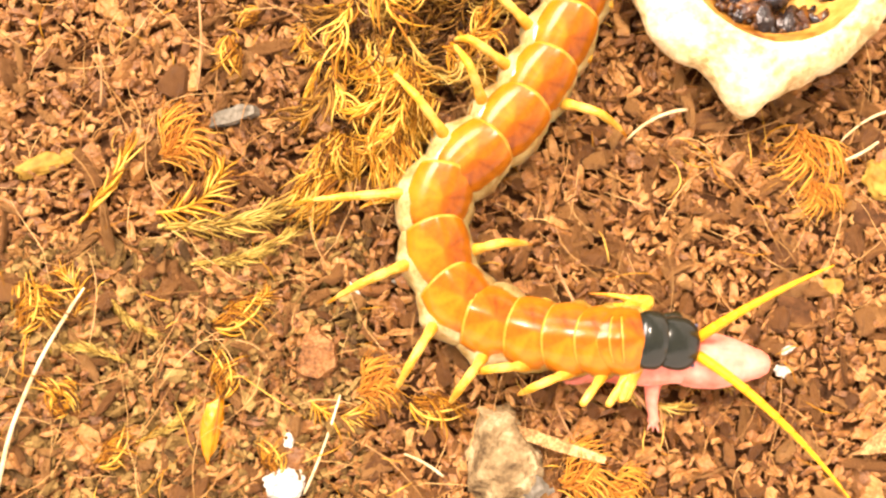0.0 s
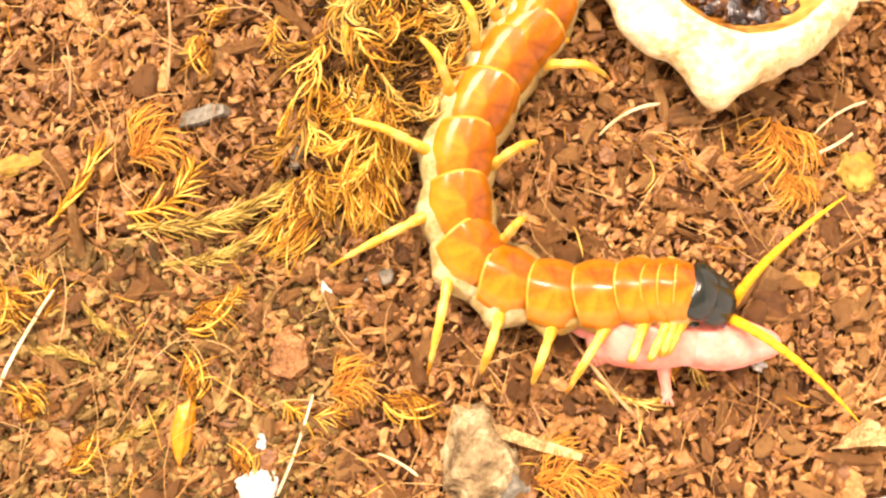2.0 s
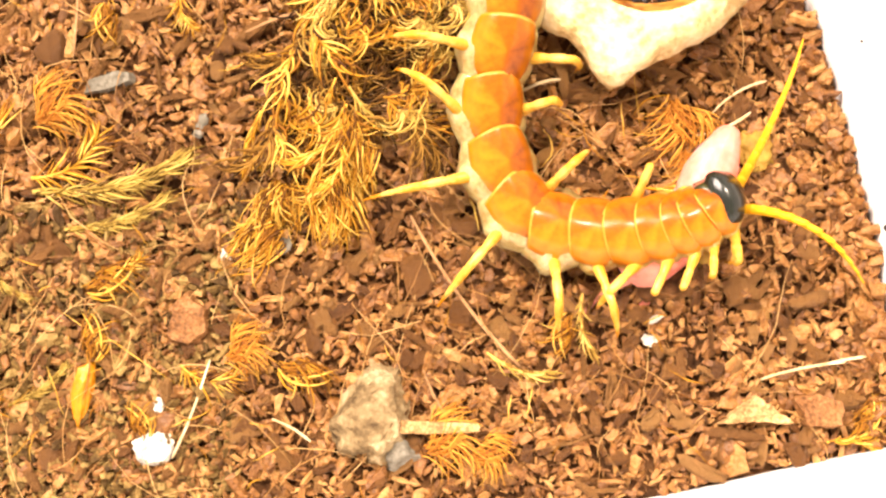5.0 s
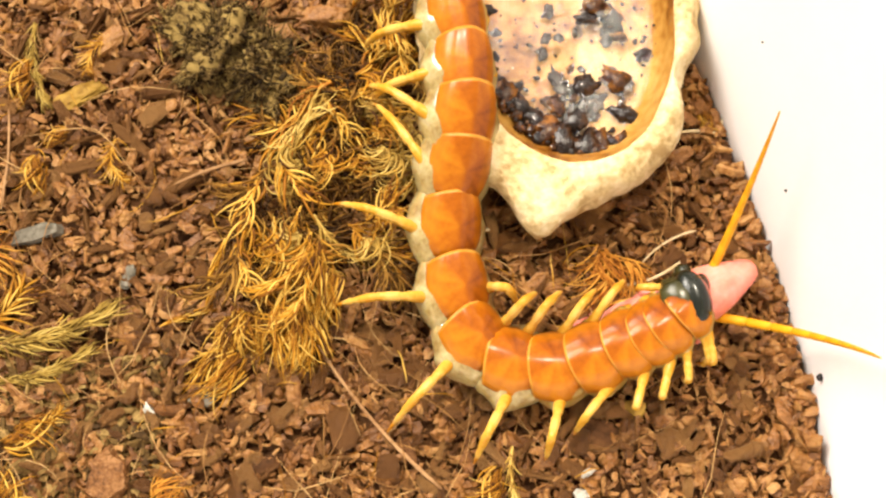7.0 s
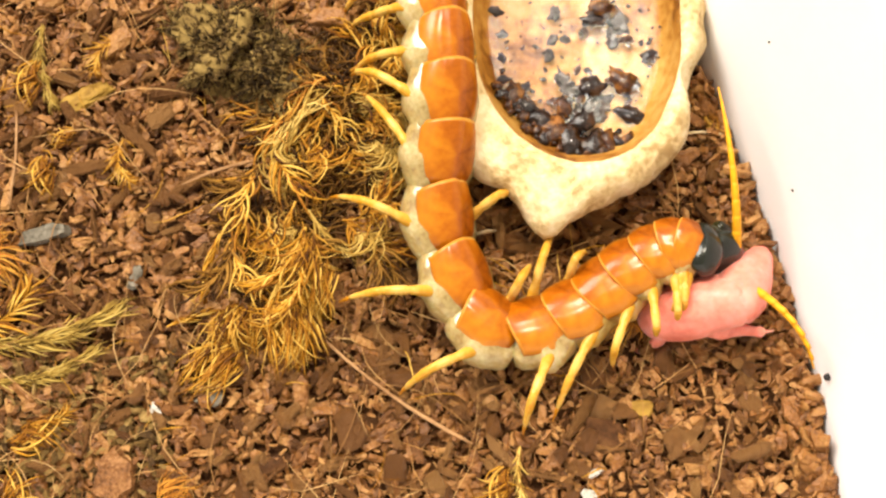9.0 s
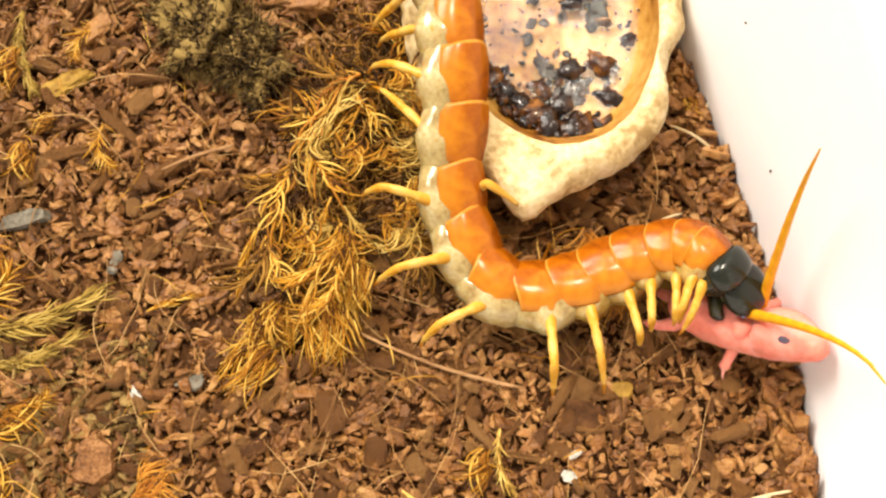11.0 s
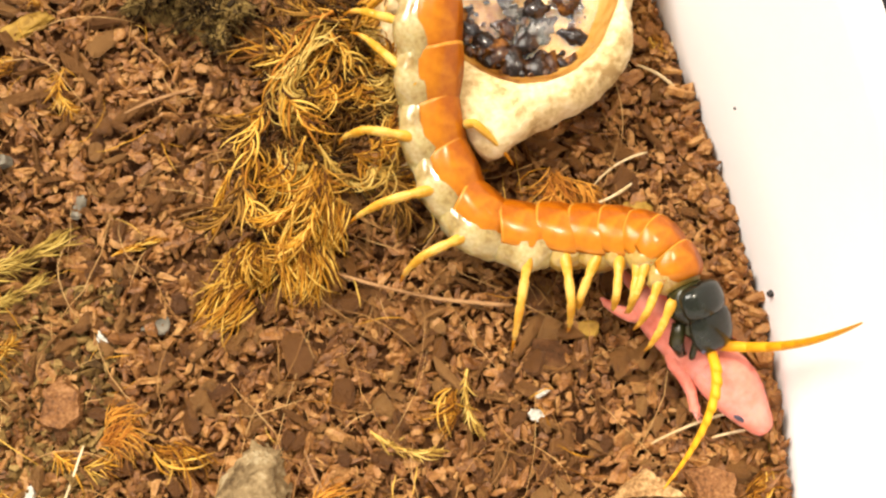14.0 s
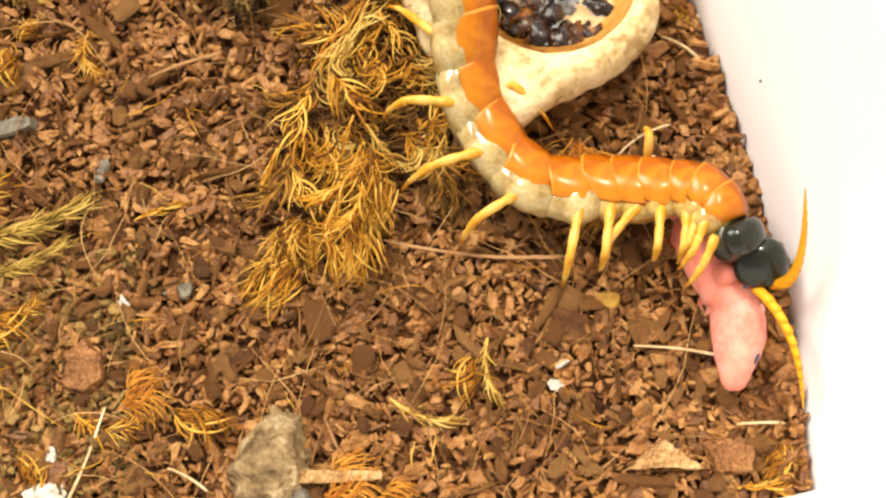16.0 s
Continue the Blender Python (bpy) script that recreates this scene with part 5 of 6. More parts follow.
# ---- centipede ----
def tergite_mesh(length, half, seed):
    """A domed plate with a rounded hind edge and two fine furrows; millimetres."""
    nu, nv = 14, 22
    verts, faces = [], []

    def top(u, v):
        w = half * (0.76 + 0.24 * math.sin(math.pi * (0.12 + 0.72 * u))) * (1 - 0.10 * max(0, 0.25 - u) * 4)
        x = length * (0.5 - u) - 0.9 * (u ** 3) * (1 - v * v) + 0.45 * (1 - u) ** 3 * (1 - v * v)
        zz = -1.75 * (v * v + 0.02) ** 0.5 - 2.1 * abs(v) ** 5 + 0.16
        zz -= 0.10 * math.exp(-((abs(v) - 0.38) / 0.05) ** 2)
        zz += 0.22 * math.sin(math.pi * u) + 1.05 * u - 0.66
        zz -= 0.5 * max(0, 0.12 - u) / 0.12 + 0.12 * max(0, u - 0.93) / 0.07
        zz += 0.07 * noise.noise(Vector((u * 4, v * 4, seed)))
        return Vector((x, v * w, zz))

    us = [0.958 * i / (nu - 1) for i in range(nu)] + [1.0]
    for layer in (0, 1):
        for i in range(nu + 1):
            for j in range(nv + 1):
                p = top(us[i], 2 * j / nv - 1)
                verts.append((p + Vector((0, 0, -0.45 if layer else 0))) * MM)
    c, row = (nu + 1) * (nv + 1), nv + 1
    for i in range(nu):
        for j in range(nv):
            a = i * row + j
            faces.append((a, a + row, a + row + 1, a + 1))
            faces.append((c + a, c + a + 1, c + a + row + 1, c + a + row))
    for i in range(nu):
        for j in (0, nv):
            a, b = i * row + j, (i + 1) * row + j
            faces.append((a, c + a, c + b, b) if j == 0 else (a, b, c + b, c + a))
    for j in range(nv):
        for i in (0, nu):
            a, b = i * row + j, i * row + j + 1
            faces.append((a, b, c + b, c + a) if i == 0 else (a, c + a, c + b, b))
    me = mesh_of("tergite", verts, faces, TERGITE)
    me.materials.append(MARGIN)
    for p in me.polygons:
        if 2 * (nu - 1) * nv <= p.index < 2 * nu * nv:
            p.material_index = 1
    return me


def flank_mesh(length, half, depth, seed):
    """The soft body under a plate, with folds along its sides."""
    rings = []
    for i in range(13):
        u = i / 12
        s = 0.66 + 0.34 * math.sin(math.pi * u) ** 0.7
        ring = []
        for j in range(28):
            a = 2 * math.pi * j / 28
            cy = math.copysign(abs(math.cos(a)) ** 0.8, math.cos(a))
            cz = math.copysign(abs(math.sin(a)) ** 0.8, math.sin(a))
            hip = 0.10 * math.exp(-((u - 0.48) / 0.16) ** 2) * math.exp(-((abs(math.cos(a)) - 0.9) / 0.22) ** 2) * (1.0 if math.sin(a) < 0.35 else 0.3)
            fold = 1 + hip + 0.03 * math.sin(5 * a + 7 * u) + 0.08 * noise.noise(Vector((u * 6, math.cos(a) * 3, math.sin(a) * 3 + seed)))
            tuck = 1 - 0.12 * max(0.0, cz + 0.15)
            ring.append(Vector((length * (0.5 - u), cy * half * s * fold * tuck, -1.25 - depth / 2 + cz * (depth / 2 - 0.35) * s * fold)) * MM)
        rings.append(ring)
    return mesh_of("body_segment", *loft(rings), FLANK)


LENGTHS = {1: 5.0, 2: 4.2, 3: 4.8, 4: 5.0, 5: 6.0, 6: 7.0, 7: 7.4, 8: 7.9, 9: 8.6, 10: 9.4, 11: 9.8, 12: 10.0}
CENTIPEDE = tagged(new("centipede"), "large orange centipede with black head and yellow legs gripping prey", "centipede")
SEGMENTS, LEGS, FEELERS = {}, {}, {}
for k in range(2, 22):
    ln = LENGTHS.get(k, 10.0)
    half = 4.6 + 1.1 * min(1, (k - 1) / 5) - 0.45 * max(0, min(1, (k - 8) / 2)) if k < 14 else 5.1 - 0.16 * (k - 14)
    seg = part("body_segment", flank_mesh(ln * 1.35, half * (1.04 if k < 8 else 1.20), 7.0 if k < 6 else 8.4, k), CENTIPEDE, "pale translucent yellowish soft flank")
    if k < 8:
        seg.data.materials[0] = FLANK_FRONT
    part("tergite", tergite_mesh(ln, half, k), seg, "glossy amber-orange back plate")
    SEGMENTS[k] = seg


def dome(name, length, half, height, mat, square=2.4):
    """A smooth oval shield, x forward."""
    rings = []
    for i in range(15):
        u = i / 14
        s = (1 - abs(1.96 * u - 0.98) ** square) ** (1 / square)
        ring = []
        for j in range(24):
            a = 2 * math.pi * j / 24
            z = math.sin(a)
            ring.append(Vector((length * (0.5 - u), math.cos(a) * half * s, (z * height * (1.0 if z > 0 else 0.7)) * s)) * MM)
        rings.append(ring)
    return mesh_of(name, *loft(rings), mat)


NECK = part("neck_segment", flank_mesh(6.0, 4.0, 6.5, 31), CENTIPEDE, "dark olive soft neck")
NECK.data.materials[0] = JAW
part("neck_plate", dome("neck_plate", 5.6, 4.6, 2.9, HEAD_SHELL, 2.9), NECK, "glossy black neck plate", Matrix.Translation((0, 0, -2.6 * MM)))
HEAD_OB = part("head", dome("head", 7.8, 4.2, 2.5, HEAD_SHELL), CENTIPEDE, "glossy black rounded head shield")
part("jaw_base", dome("jaw_base", 6.0, 3.4, 2.2, JAW), HEAD_OB, "olive-black jaw base", Matrix.Translation((-1.2 * MM, 0, -2.4 * MM)))
for side in (-1, 1):
    fang = tube([Vector(p) * MM for p in ((-1.5, 3.4 * side, -2.8), (1.5, 4.2 * side, -3.6), (3.6, 3.0 * side, -4.3), (4.6, 1.0 * side, -4.8))],
                [1.1 * MM, 1.2 * MM, 0.75 * MM, 0.1 * MM], 8)
    part("fang", mesh_of("fang", *fang, JAW), HEAD_OB, "dark curved venom claw")
    part("palp", mesh_of("palp", *tube([Vector(p) * MM for p in ((2.0, 1.6 * side, -1.9), (4.6, 2.0 * side, -3.2), (5.4, 1.2 * side, -4.4))],
                                       [0.6 * MM, 0.5 * MM, 0.2 * MM], 7), JAW), HEAD_OB)
    bm = bmesh.new()
    bmesh.ops.create_icosphere(bm, subdivisions=2, radius=0.35 * MM)
    me = bpy.data.meshes.new("eye")
    bm.to_mesh(me)
    bm.free()
    me.materials.append(EYE)
    part("eye", me, HEAD_OB, m=Matrix.Translation((2.9 * MM, 3.1 * side * MM, 0.6 * MM)))

# feelers, each of rigid links
LINKS, LINK = 11, 3.6
for which in "AB":
    FEELERS[which] = []
    for k in range(LINKS):
        r0, r1 = 0.72 * (1 - k / LINKS) ** 0.8 + 0.14, 0.72 * (1 - (k + 1) / LINKS) ** 0.8 + 0.14
        pts = [Vector((LINK * u, 0, 0)) * MM for u in (-0.10, 0.0, 0.3, 0.6, 1.0, 1.16)]
        rad = [r0 * 0.88, r0, 0.7 * r0 + 0.3 * r1, 0.4 * r0 + 0.6 * r1, r1 * 1.02, r1 * 0.86]
        FEELERS[which].append(part("feeler_link", mesh_of("feeler_link", *tube(pts, [r * MM for r in rad], 9), FEELER), CENTIPEDE))

# legs: thigh, with the shin and foot hinged to it
LEG_A, LEG_B = 8.4, 10.6


def leg_meshes(scale):
    a, b = LEG_A * scale, LEG_B * scale
    s = 0.49 + 0.23 * scale

    def arc(n, us, h):
        return [Vector((n * u, 0, h * n * math.sin(math.pi * min(max(u, 0), 1)))) * MM for u in us]

    up = tube(arc(a, (-0.12, 0, 0.15, 0.3, 0.46, 0.52, 0.58, 0.75, 0.9, 1.0, 1.05), 0.06),
              [r * s * MM for r in (1.0, 1.35, 1.38, 1.25, 1.0, 0.90, 1.08, 1.08, 0.98, 0.92, 0.55)], 11)
    us = (-0.04, 0.03, 0.13, 0.26, 0.36, 0.40, 0.44, 0.53, 0.62)
    low = tube(arc(b, us, 0.09), [r * s * MM for r in (0.6, 0.96, 1.0, 0.86, 0.70, 0.60, 0.72, 0.62, 0.48)], 11)
    foot = tube(arc(b, (0.60, 0.66, 0.77, 0.88, 0.94, 1.0), 0.09), [r * s * MM for r in (0.42, 0.48, 0.38, 0.26, 0.18, 0.03)], 9)
    return mesh_of("leg", *up, LEG), mesh_of("shin", *low, LEG), mesh_of("foot", *foot, FOOT)


LEG_SCALE = {1: 0.55, 2: 0.6, 3: 0.64, 4: 0.68, 5: 0.74, 6: 0.84, 7: 0.92, 8: 1.0, 9: 1.0}
for k in range(1, 21):
    sc = LEG_SCALE.get(k, 1.0)
    up, low, foot = leg_meshes(sc)
    for side in (-1, 1):
        thigh = part("leg", up, CENTIPEDE, "segmented glossy yellow leg")
        # the amber foot belongs to the shin's own mesh
        both = joined([([v.co for v in low.vertices], [tuple(p.vertices) for p in low.polygons]),
                       ([v.co for v in foot.vertices], [tuple(p.vertices) for p in foot.polygons])])
        me = mesh_of("shin", *both, LEG)
        me.materials.append(FOOT)
        n_low = len(low.polygons)
        for p in me.polygons:
            p.material_index = 1 if p.index >= n_low else 0
        shin = part("shin", me, thigh)
        LEGS[k, side] = (thigh, shin, sc)

FEET = {13: FOOT13, 12: FOOT12, 11: FOOT11, 10: FOOT10, 9: FOOT9, 8: FOOT8, 7: FOOT7, 6: FOOT6}
FOOT_Z = {13: 5.0, 12: 5.0, 11: 4.0, 10: 3.0}


def aim(p, way, up):
    """A pose at p whose x axis runs along way."""
    f = way.normalized()
    left = up.cross(f)
    left = left.normalized() if left.length > 1e-5 else Vector((0, 1, 0))
    m = Matrix((f, left, f.cross(left))).transposed().to_4x4()
    m.translation = p
    return m


def bent_leg(hip, foot, up, scale):
    """Poses of thigh (world) and shin (in the thigh's space) that reach from hip to foot with the knee raised."""
    a, b = LEG_A * scale * MM, LEG_B * scale * MM
    d = foot - hip
    r = min(max(d.length, abs(a - b) * 1.15), (a + b) * 0.985)
    f = d.normalized()
    side = (up - f * up.dot(f)).normalized()
    c = (a * a + r * r - b * b) / (2 * a * r)
    knee = hip + f * (a * c) + side * (a * math.sqrt(max(0, 1 - c * c)))
    hinge = side.cross(f)

    def limb(p, q):
        x = (q - p).normalized()
        m = Matrix((x, hinge, x.cross(hinge))).transposed().to_4x4()
        m.translation = p
        return m

    thigh, shin = limb(hip, knee), limb(knee, hip + f * r)
    return thigh, thigh.inverted() @ shin


# Inner feet that show beside the body: time, and how far from the back line of their segment, in millimetres.
INNER = {
    14: ((0, 14.4, -7.6), (3, 14.0, -3.0)),
    12: ((0, 4, 0), (3, 4, 0), (5.5, 13.3, -0.2), (6.5, 6, 1)),
    11: ((0, 4.5, 0.5), (2, 11.5, 3.0), (3, 13.0, 4.0), (5.5, 8.5, 1.4), (6.5, 4.5, 1), (7.5, 5, 2), (8, 8.2, 5.4), (9, 8.4, 5.8), (11.5, 8.4, -4.6), (16, 8.8, -5.4)),
    10: ((0, 14.2, 1.5), (1.5, 13.0, 3.0), (2, 5, 4), (3, 5, 4), (5.5, 4.5, 2), (6.5, 7.7, -2), (7.5, 7.7, -2), (8, 5.5, 4), (9, 5.5, 4), (11.5, 3, 2), (16, 3, 2)),
    9: ((0, 6, 3), (1.5, 6, 3), (3, 9, 9), (5.5, 10.8, 9.6), (6.5, 8.9, 7.6), (7.5, 8.9, 7.6), (8, 5.5, 9), (9, 5.5, 9), (11.5, 1.5, 3), (16, 1.5, 3)),
    8: ((0, 3, 5), (3, 3, 6), (5.5, 4, 6), (6.5, 8, 11.4), (7.5, 8, 11.4), (8, 4.6, 16), (9, 4.6, 16.7), (11.5, 1.5, 4), (16, 1.5, 4)),
    7: ((0, 2, 6), (3, 2, 6), (5.5, 3, 7), (6.5, 7.6, 12.7), (7.5, 7.6, 12.7), (8, 3.6, 8.1), (9, 3.6, 8.1), (11.5, 1, 4), (16, 1, 4)),
    6: ((0, 2, 6.5), (3, 1, 6.5), (5.5, 4, 8), (6.5, 6.5, 13), (7.5, 6.5, 13), (8, 2, 7), (9, 1, 6), (11.5, 1, 5), (16, 2.5, 7.5))}


def foot_of(i, k, side, m):
    """Where the foot of leg k stands at time i."""
    t = TIMES[i]
    if side < 0 and k in FEET:
        return at(FEET[k], i, FOOT_Z.get(k, 1.0))
    sc = LEG_SCALE.get(k, 1.0)
    if k <= 5:
        # the foremost legs clasp the prey
        hip = m @ (Vector((0.5, side * 4.5, -5.4)) * MM)
        f = (m.to_3x3() @ Vector((1, 0, 0)))
        f.z = 0
        f.normalize()
        out = Vector((-f.y, f.x, 0)) * side
        if side < 0 and (t >= 8 or 2.4 < t < 4):
            out = (out + Vector((0.1, -1.6, 0))).normalized()
            f = f * 0.3
        if side > 0:
            # the inner ones fold beside the body, later under it
            p = hip + (out * (2.6 * sc / 0.6 if k % 2 else -1.0) - f * 3.0 if t < 1.8 or 4 < t < 7.8 else -out * 2.0 - f * 6.0) * MM
        else:
            far = ease(t, [(0, 3.5), (2, 5), (2.5, 7), (3, 6.5), (5.5, 3), (7.5, 3), (8, 5), (9, 6), (11.5, 7.2), (16, 7.2)])
            p = hip + (out * far - f * 1.6) * MM
        p.z = max(0.0025, hip.z - 0.006)
        return p
    if side > 0 and k in INNER and (k < 14 or t < 4) and (k != 12 or t < 7):
        p = m.translation + Vector((ease(t, [(r[0], r[1]) for r in INNER[k]]), ease(t, [(r[0], r[2]) for r in INNER[k]]), 0)) * MM
        p.z = 0.006 if k == 11 and t > 10 else 0.0015
        return p
    out = 6.0 if side > 0 else 15.0
    if side > 0 and k >= 10 and t > 4:
        # hooked over the rim of the dish
        p = m @ (Vector((-2.0, 7.0, -8.5)) * MM)
        p.z = max(p.z, 0.0125)
        return p
    sway = 2.5 * math.sin(k * 1.9 + t * 0.9)
    p = m @ (Vector((sway - 1.5, side * out, -8)) * MM)
    p.z = 0.0012
    return p


# ---- prey: a hairless newborn mouse ----
MOUSE = tagged(new("newborn_mouse"), "hairless pink newborn mouse held by the centipede", "mouse")


def blob(name, spec, mat, sides=20):
    """A rounded limb or trunk: rings (x, y, z, half width, half height) in millimetres."""
    rings = []
    for x, y, z, w, h in spec:
        rings.append([Vector((x, y + math.cos(2 * math.pi * j / sides) * w, z + math.sin(2 * math.pi * j / sides) * h)) * MM for j in range(sides)])
    me = mesh_of(name, *loft(rings), mat)
    bm = bmesh.new()
    bm.from_mesh(me)
    bmesh.ops.subdivide_edges(bm, edges=bm.edges[:], cuts=1, use_grid_fill=True, smooth=1.0)
    bmesh.ops.triangulate(bm, faces=[f for f in bm.faces if len(f.verts) > 4])
    for v in bm.verts:
        v.co += Vector((0, 0, 1)) * 0.00012 * noise.noise(v.co * 700)
    bm.to_mesh(me)
    bm.free()
    me.polygons.foreach_set("use_smooth", [True] * len(me.polygons))
    return me


FORELEGS = {}
# the neck is the origin; the trunk runs back along -x
part("trunk", blob("trunk", [(3.6, 0, 0.2, 1.6, 1.5), (2.6, 0, 0.1, 3.3, 3.1), (0.0, 0, 0.0, 4.0, 3.8), (-2.5, 0, 0.0, 4.5, 4.2), (-5.9, 0, 0.0, 4.9, 4.5), (-9.2, 0, 0.0, 4.8, 4.4), (-12.0, 0, -0.2, 4.1, 3.8), (-14.2, 0, -0.6, 2.9, 2.7), (-15.1, 0, -0.9, 1.0, 1.0)], SKIN), MOUSE, "smooth pink wrinkled trunk")
MOUSE_HEAD = part("mouse_head", blob("mouse_head", [(-2.8, 0, 0.0, 1.7, 1.7), (-1.4, 0, 0.1, 3.2, 3.1), (1.0, 0, 0.3, 4.2, 3.9), (3.8, 0, 0.4, 4.4, 4.1), (6.6, 0, 0.2, 4.1, 3.7), (9.0, 0, -0.4, 3.3, 3.0), (11.0, 0, -0.9, 2.5, 2.3), (12.6, 0, -1.2, 1.8, 1.7), (13.4, 0, -1.3, 0.8, 0.8)], SKIN), MOUSE, "blunt pink head with closed eyes")
for side in (-1, 1):
    part("eye", blob("eye", [(7.5, 3.46 * side, 0.4, 0.15, 0.2), (7.9, 3.40 * side, 0.45, 0.33, 0.5), (8.6, 3.20 * side, 0.35, 0.40, 0.6), (9.3, 2.92 * side, 0.2, 0.33, 0.45), (9.7, 2.78 * side, 0.1, 0.12, 0.2)], EYE, 10), MOUSE_HEAD, "dark closed eye under thin skin")
    part("ear", blob("ear", [(2.0, 3.3 * side, 1.7, 0.3, 0.3), (1.5, 3.45 * side, 1.8, 0.7, 0.5), (0.6, 3.45 * side, 1.85, 0.7, 0.45), (-0.1, 3.4 * side, 1.8, 0.3, 0.2)], SKIN, 10), MOUSE_HEAD)
    pts = [Vector(p) * MM for p in ((-1.5, 0, 0.4), (0.6, 0, 0.3), (3.2, 0.3 * side, 0), (5.6, 0.1 * side, -0.1), (7.4, -0.3 * side, 0), (8.2, -0.4 * side, 0), (9.4, -0.5 * side, -0.2))]
    fore = tube(pts, [1.5 * MM, 1.75 * MM, 1.3 * MM, 0.95 * MM, 0.8 * MM, 1.0 * MM, 0.3 * MM], 11)
    toes = [tube([Vector((8.0, -0.4 * side, 0)) * MM, Vector((9.3, (-0.4 + q) * side, -0.1)) * MM, Vector((10.2, (-0.4 + 1.6 * q) * side, -0.4)) * MM], [0.34 * MM, 0.26 * MM, 0.08 * MM], 6) for q in (-0.7, -0.1, 0.5)]
    FORELEGS[side] = part("foreleg", mesh_of("foreleg", *joined([fore] + toes), SKIN), MOUSE, "thin pink foreleg with tiny paw")
    pts = [Vector(p) * MM for p in ((-11.5, 2.2 * side, -1.5), (-13, 4.0 * side, -2.4), (-14.8, 4.8 * side, -3.0), (-16.6, 5.0 * side, -3.4), (-17.8, 5.1 * side, -3.5))]
    part("hind_leg", mesh_of("hind_leg", *tube(pts, [1.7 * MM, 1.2 * MM, 0.8 * MM, 0.7 * MM, 0.22 * MM], 10), SKIN), MOUSE, "thin pink hind leg")
pts = [Vector(p) * MM for p in ((-14, 0, -1), (-17, 0.6, -2.2), (-20, 1.4, -3.0), (-23, 1.2, -3.4), (-26, 0.6, -3.5))]
part("tail", mesh_of("tail", *tube(pts, [1.3 * MM, 0.95 * MM, 0.7 * MM, 0.5 * MM, 0.12 * MM], 9), SKIN), MOUSE, "thin pink tail")


def mouse_pose(i):
    neck, rump, nose = place(MOUSE_NECK, i), place(MOUSE_RUMP, i), place(MOUSE_NOSE, i)
    head = aim(nose - (nose - neck).normalized() * 0.0132, nose - neck, Vector((0, 0, 1)))
    way = (head.translation - rump).normalized()
    trunk = aim(head.translation - way * 0.0014, way, Vector((0, 0, 1)))
    trunk = trunk @ pose(0, 0, 0, ease(TIMES[i], [(0, 0), (3, 10), (5.5, 0), (8, 15), (11.5, -25), (15.5, -30), (16, -100)]), 0, 0)
    head = head @ pose(0, 0, 0, ease(TIMES[i], [(0, -180), (9, -170), (11.5, -16), (15.5, -20), (16, -125)]), 0, 0)
    return trunk, trunk.inverted() @ head


# bark pieces of the bed that lie nearest, each one loose on the ground
def lay_pieces(name, count, size, spread, high, mat=CHIP_ONE, slim=(0.28, 0.72), tilt=13):
    shapes = [mesh_of(name, *chip_shape(RNG, 9, slim), mat, False) for _ in range(24)]
    for k in range(count):
        while True:
            x, y = float(RNG.uniform(spread[0], spread[1])), float(RNG.uniform(spread[2], spread[3]))
            if in_tub(x, y, 0.002):
                break
        s = size * float(RNG.lognormal(0, 0.28))
        ob = under(new(name, shapes[k % 24]), GROUND)
        ob.matrix_basis = pose(x, y, ground_z(x, y) + float(RNG.uniform(0.0002, high)), float(RNG.normal(0, tilt)), float(RNG.normal(0, tilt)),
                               float(RNG.uniform(0, 360))) @ Matrix.Diagonal((s, s, s, 1))


lay_pieces("bark_chip", 300, 0.0034, (-0.045, 0.064, -0.064, 0.01), 0.0011)
lay_pieces("bark_piece", 300, 0.0038, (-0.10, 0.064, -0.070, 0.06), 0.0009)
SHRED_ONE = material("bark_shred", [(0.17, 0.068, 0.017), (0.27, 0.118, 0.031), (0.39, 0.195, 0.062)], 0.7, 300, "object", 0.9, 1800, fine=0.8, shine=0.25)
lay_pieces("bark_shred", 260, 0.0066, (-0.105, 0.060, -0.068, 0.09), 0.0008, SHRED_ONE, (0.10, 0.26), 5)
lay_pieces("bark_flake", 110, 0.0050, (-0.105, -0.030, -0.068, 0.045), 0.0009, SHRED_ONE, (0.22, 0.42), 11)
STRAW_ONE = material("straw_piece", [(0.22, 0.10, 0.03), (0.42, 0.22, 0.07), (0.60, 0.38, 0.16)], 0.6, 200, "object", 0.2)
straws = [mesh_of("straw_fibre", *strand(0, 0, 0, 0, 0.014 + 0.001 * k, 0.000085, 0.35 * (k - 3), 0.0008, RNG), STRAW_ONE) for k in range(8)]
for k in range(80):
    while True:
        x, y, yaw = float(RNG.uniform(-0.10, 0.05)), float(RNG.uniform(-0.065, 0.04)), float(RNG.uniform(0, 360))
        if in_tub(x, y, 0.004) and in_tub(x + 0.02 * math.cos(radians(yaw)), y + 0.02 * math.sin(radians(yaw)), 0.003):
            break
    under(new("straw_fibre", straws[k % 8]), GROUND).matrix_basis = pose(x, y, ground_z(x, y) + float(RNG.uniform(0.0009, 0.0018)), 0, 0, yaw)


def unrolled(rows):
    """The same ways, turned about their own length as little as can be from row to row."""
    out, left = [], None
    for t, m in rows:
        f = m.to_3x3().col[0].normalized()
        side = m.to_3x3().col[1] if left is None else left - f * left.dot(f)
        side = side.normalized() if side.length > 1e-4 else m.to_3x3().col[1].normalized()
        q = Matrix((f, side, f.cross(side))).transposed().to_4x4()
        q.translation = m.translation
        out.append((t, q))
        left = side
    return out


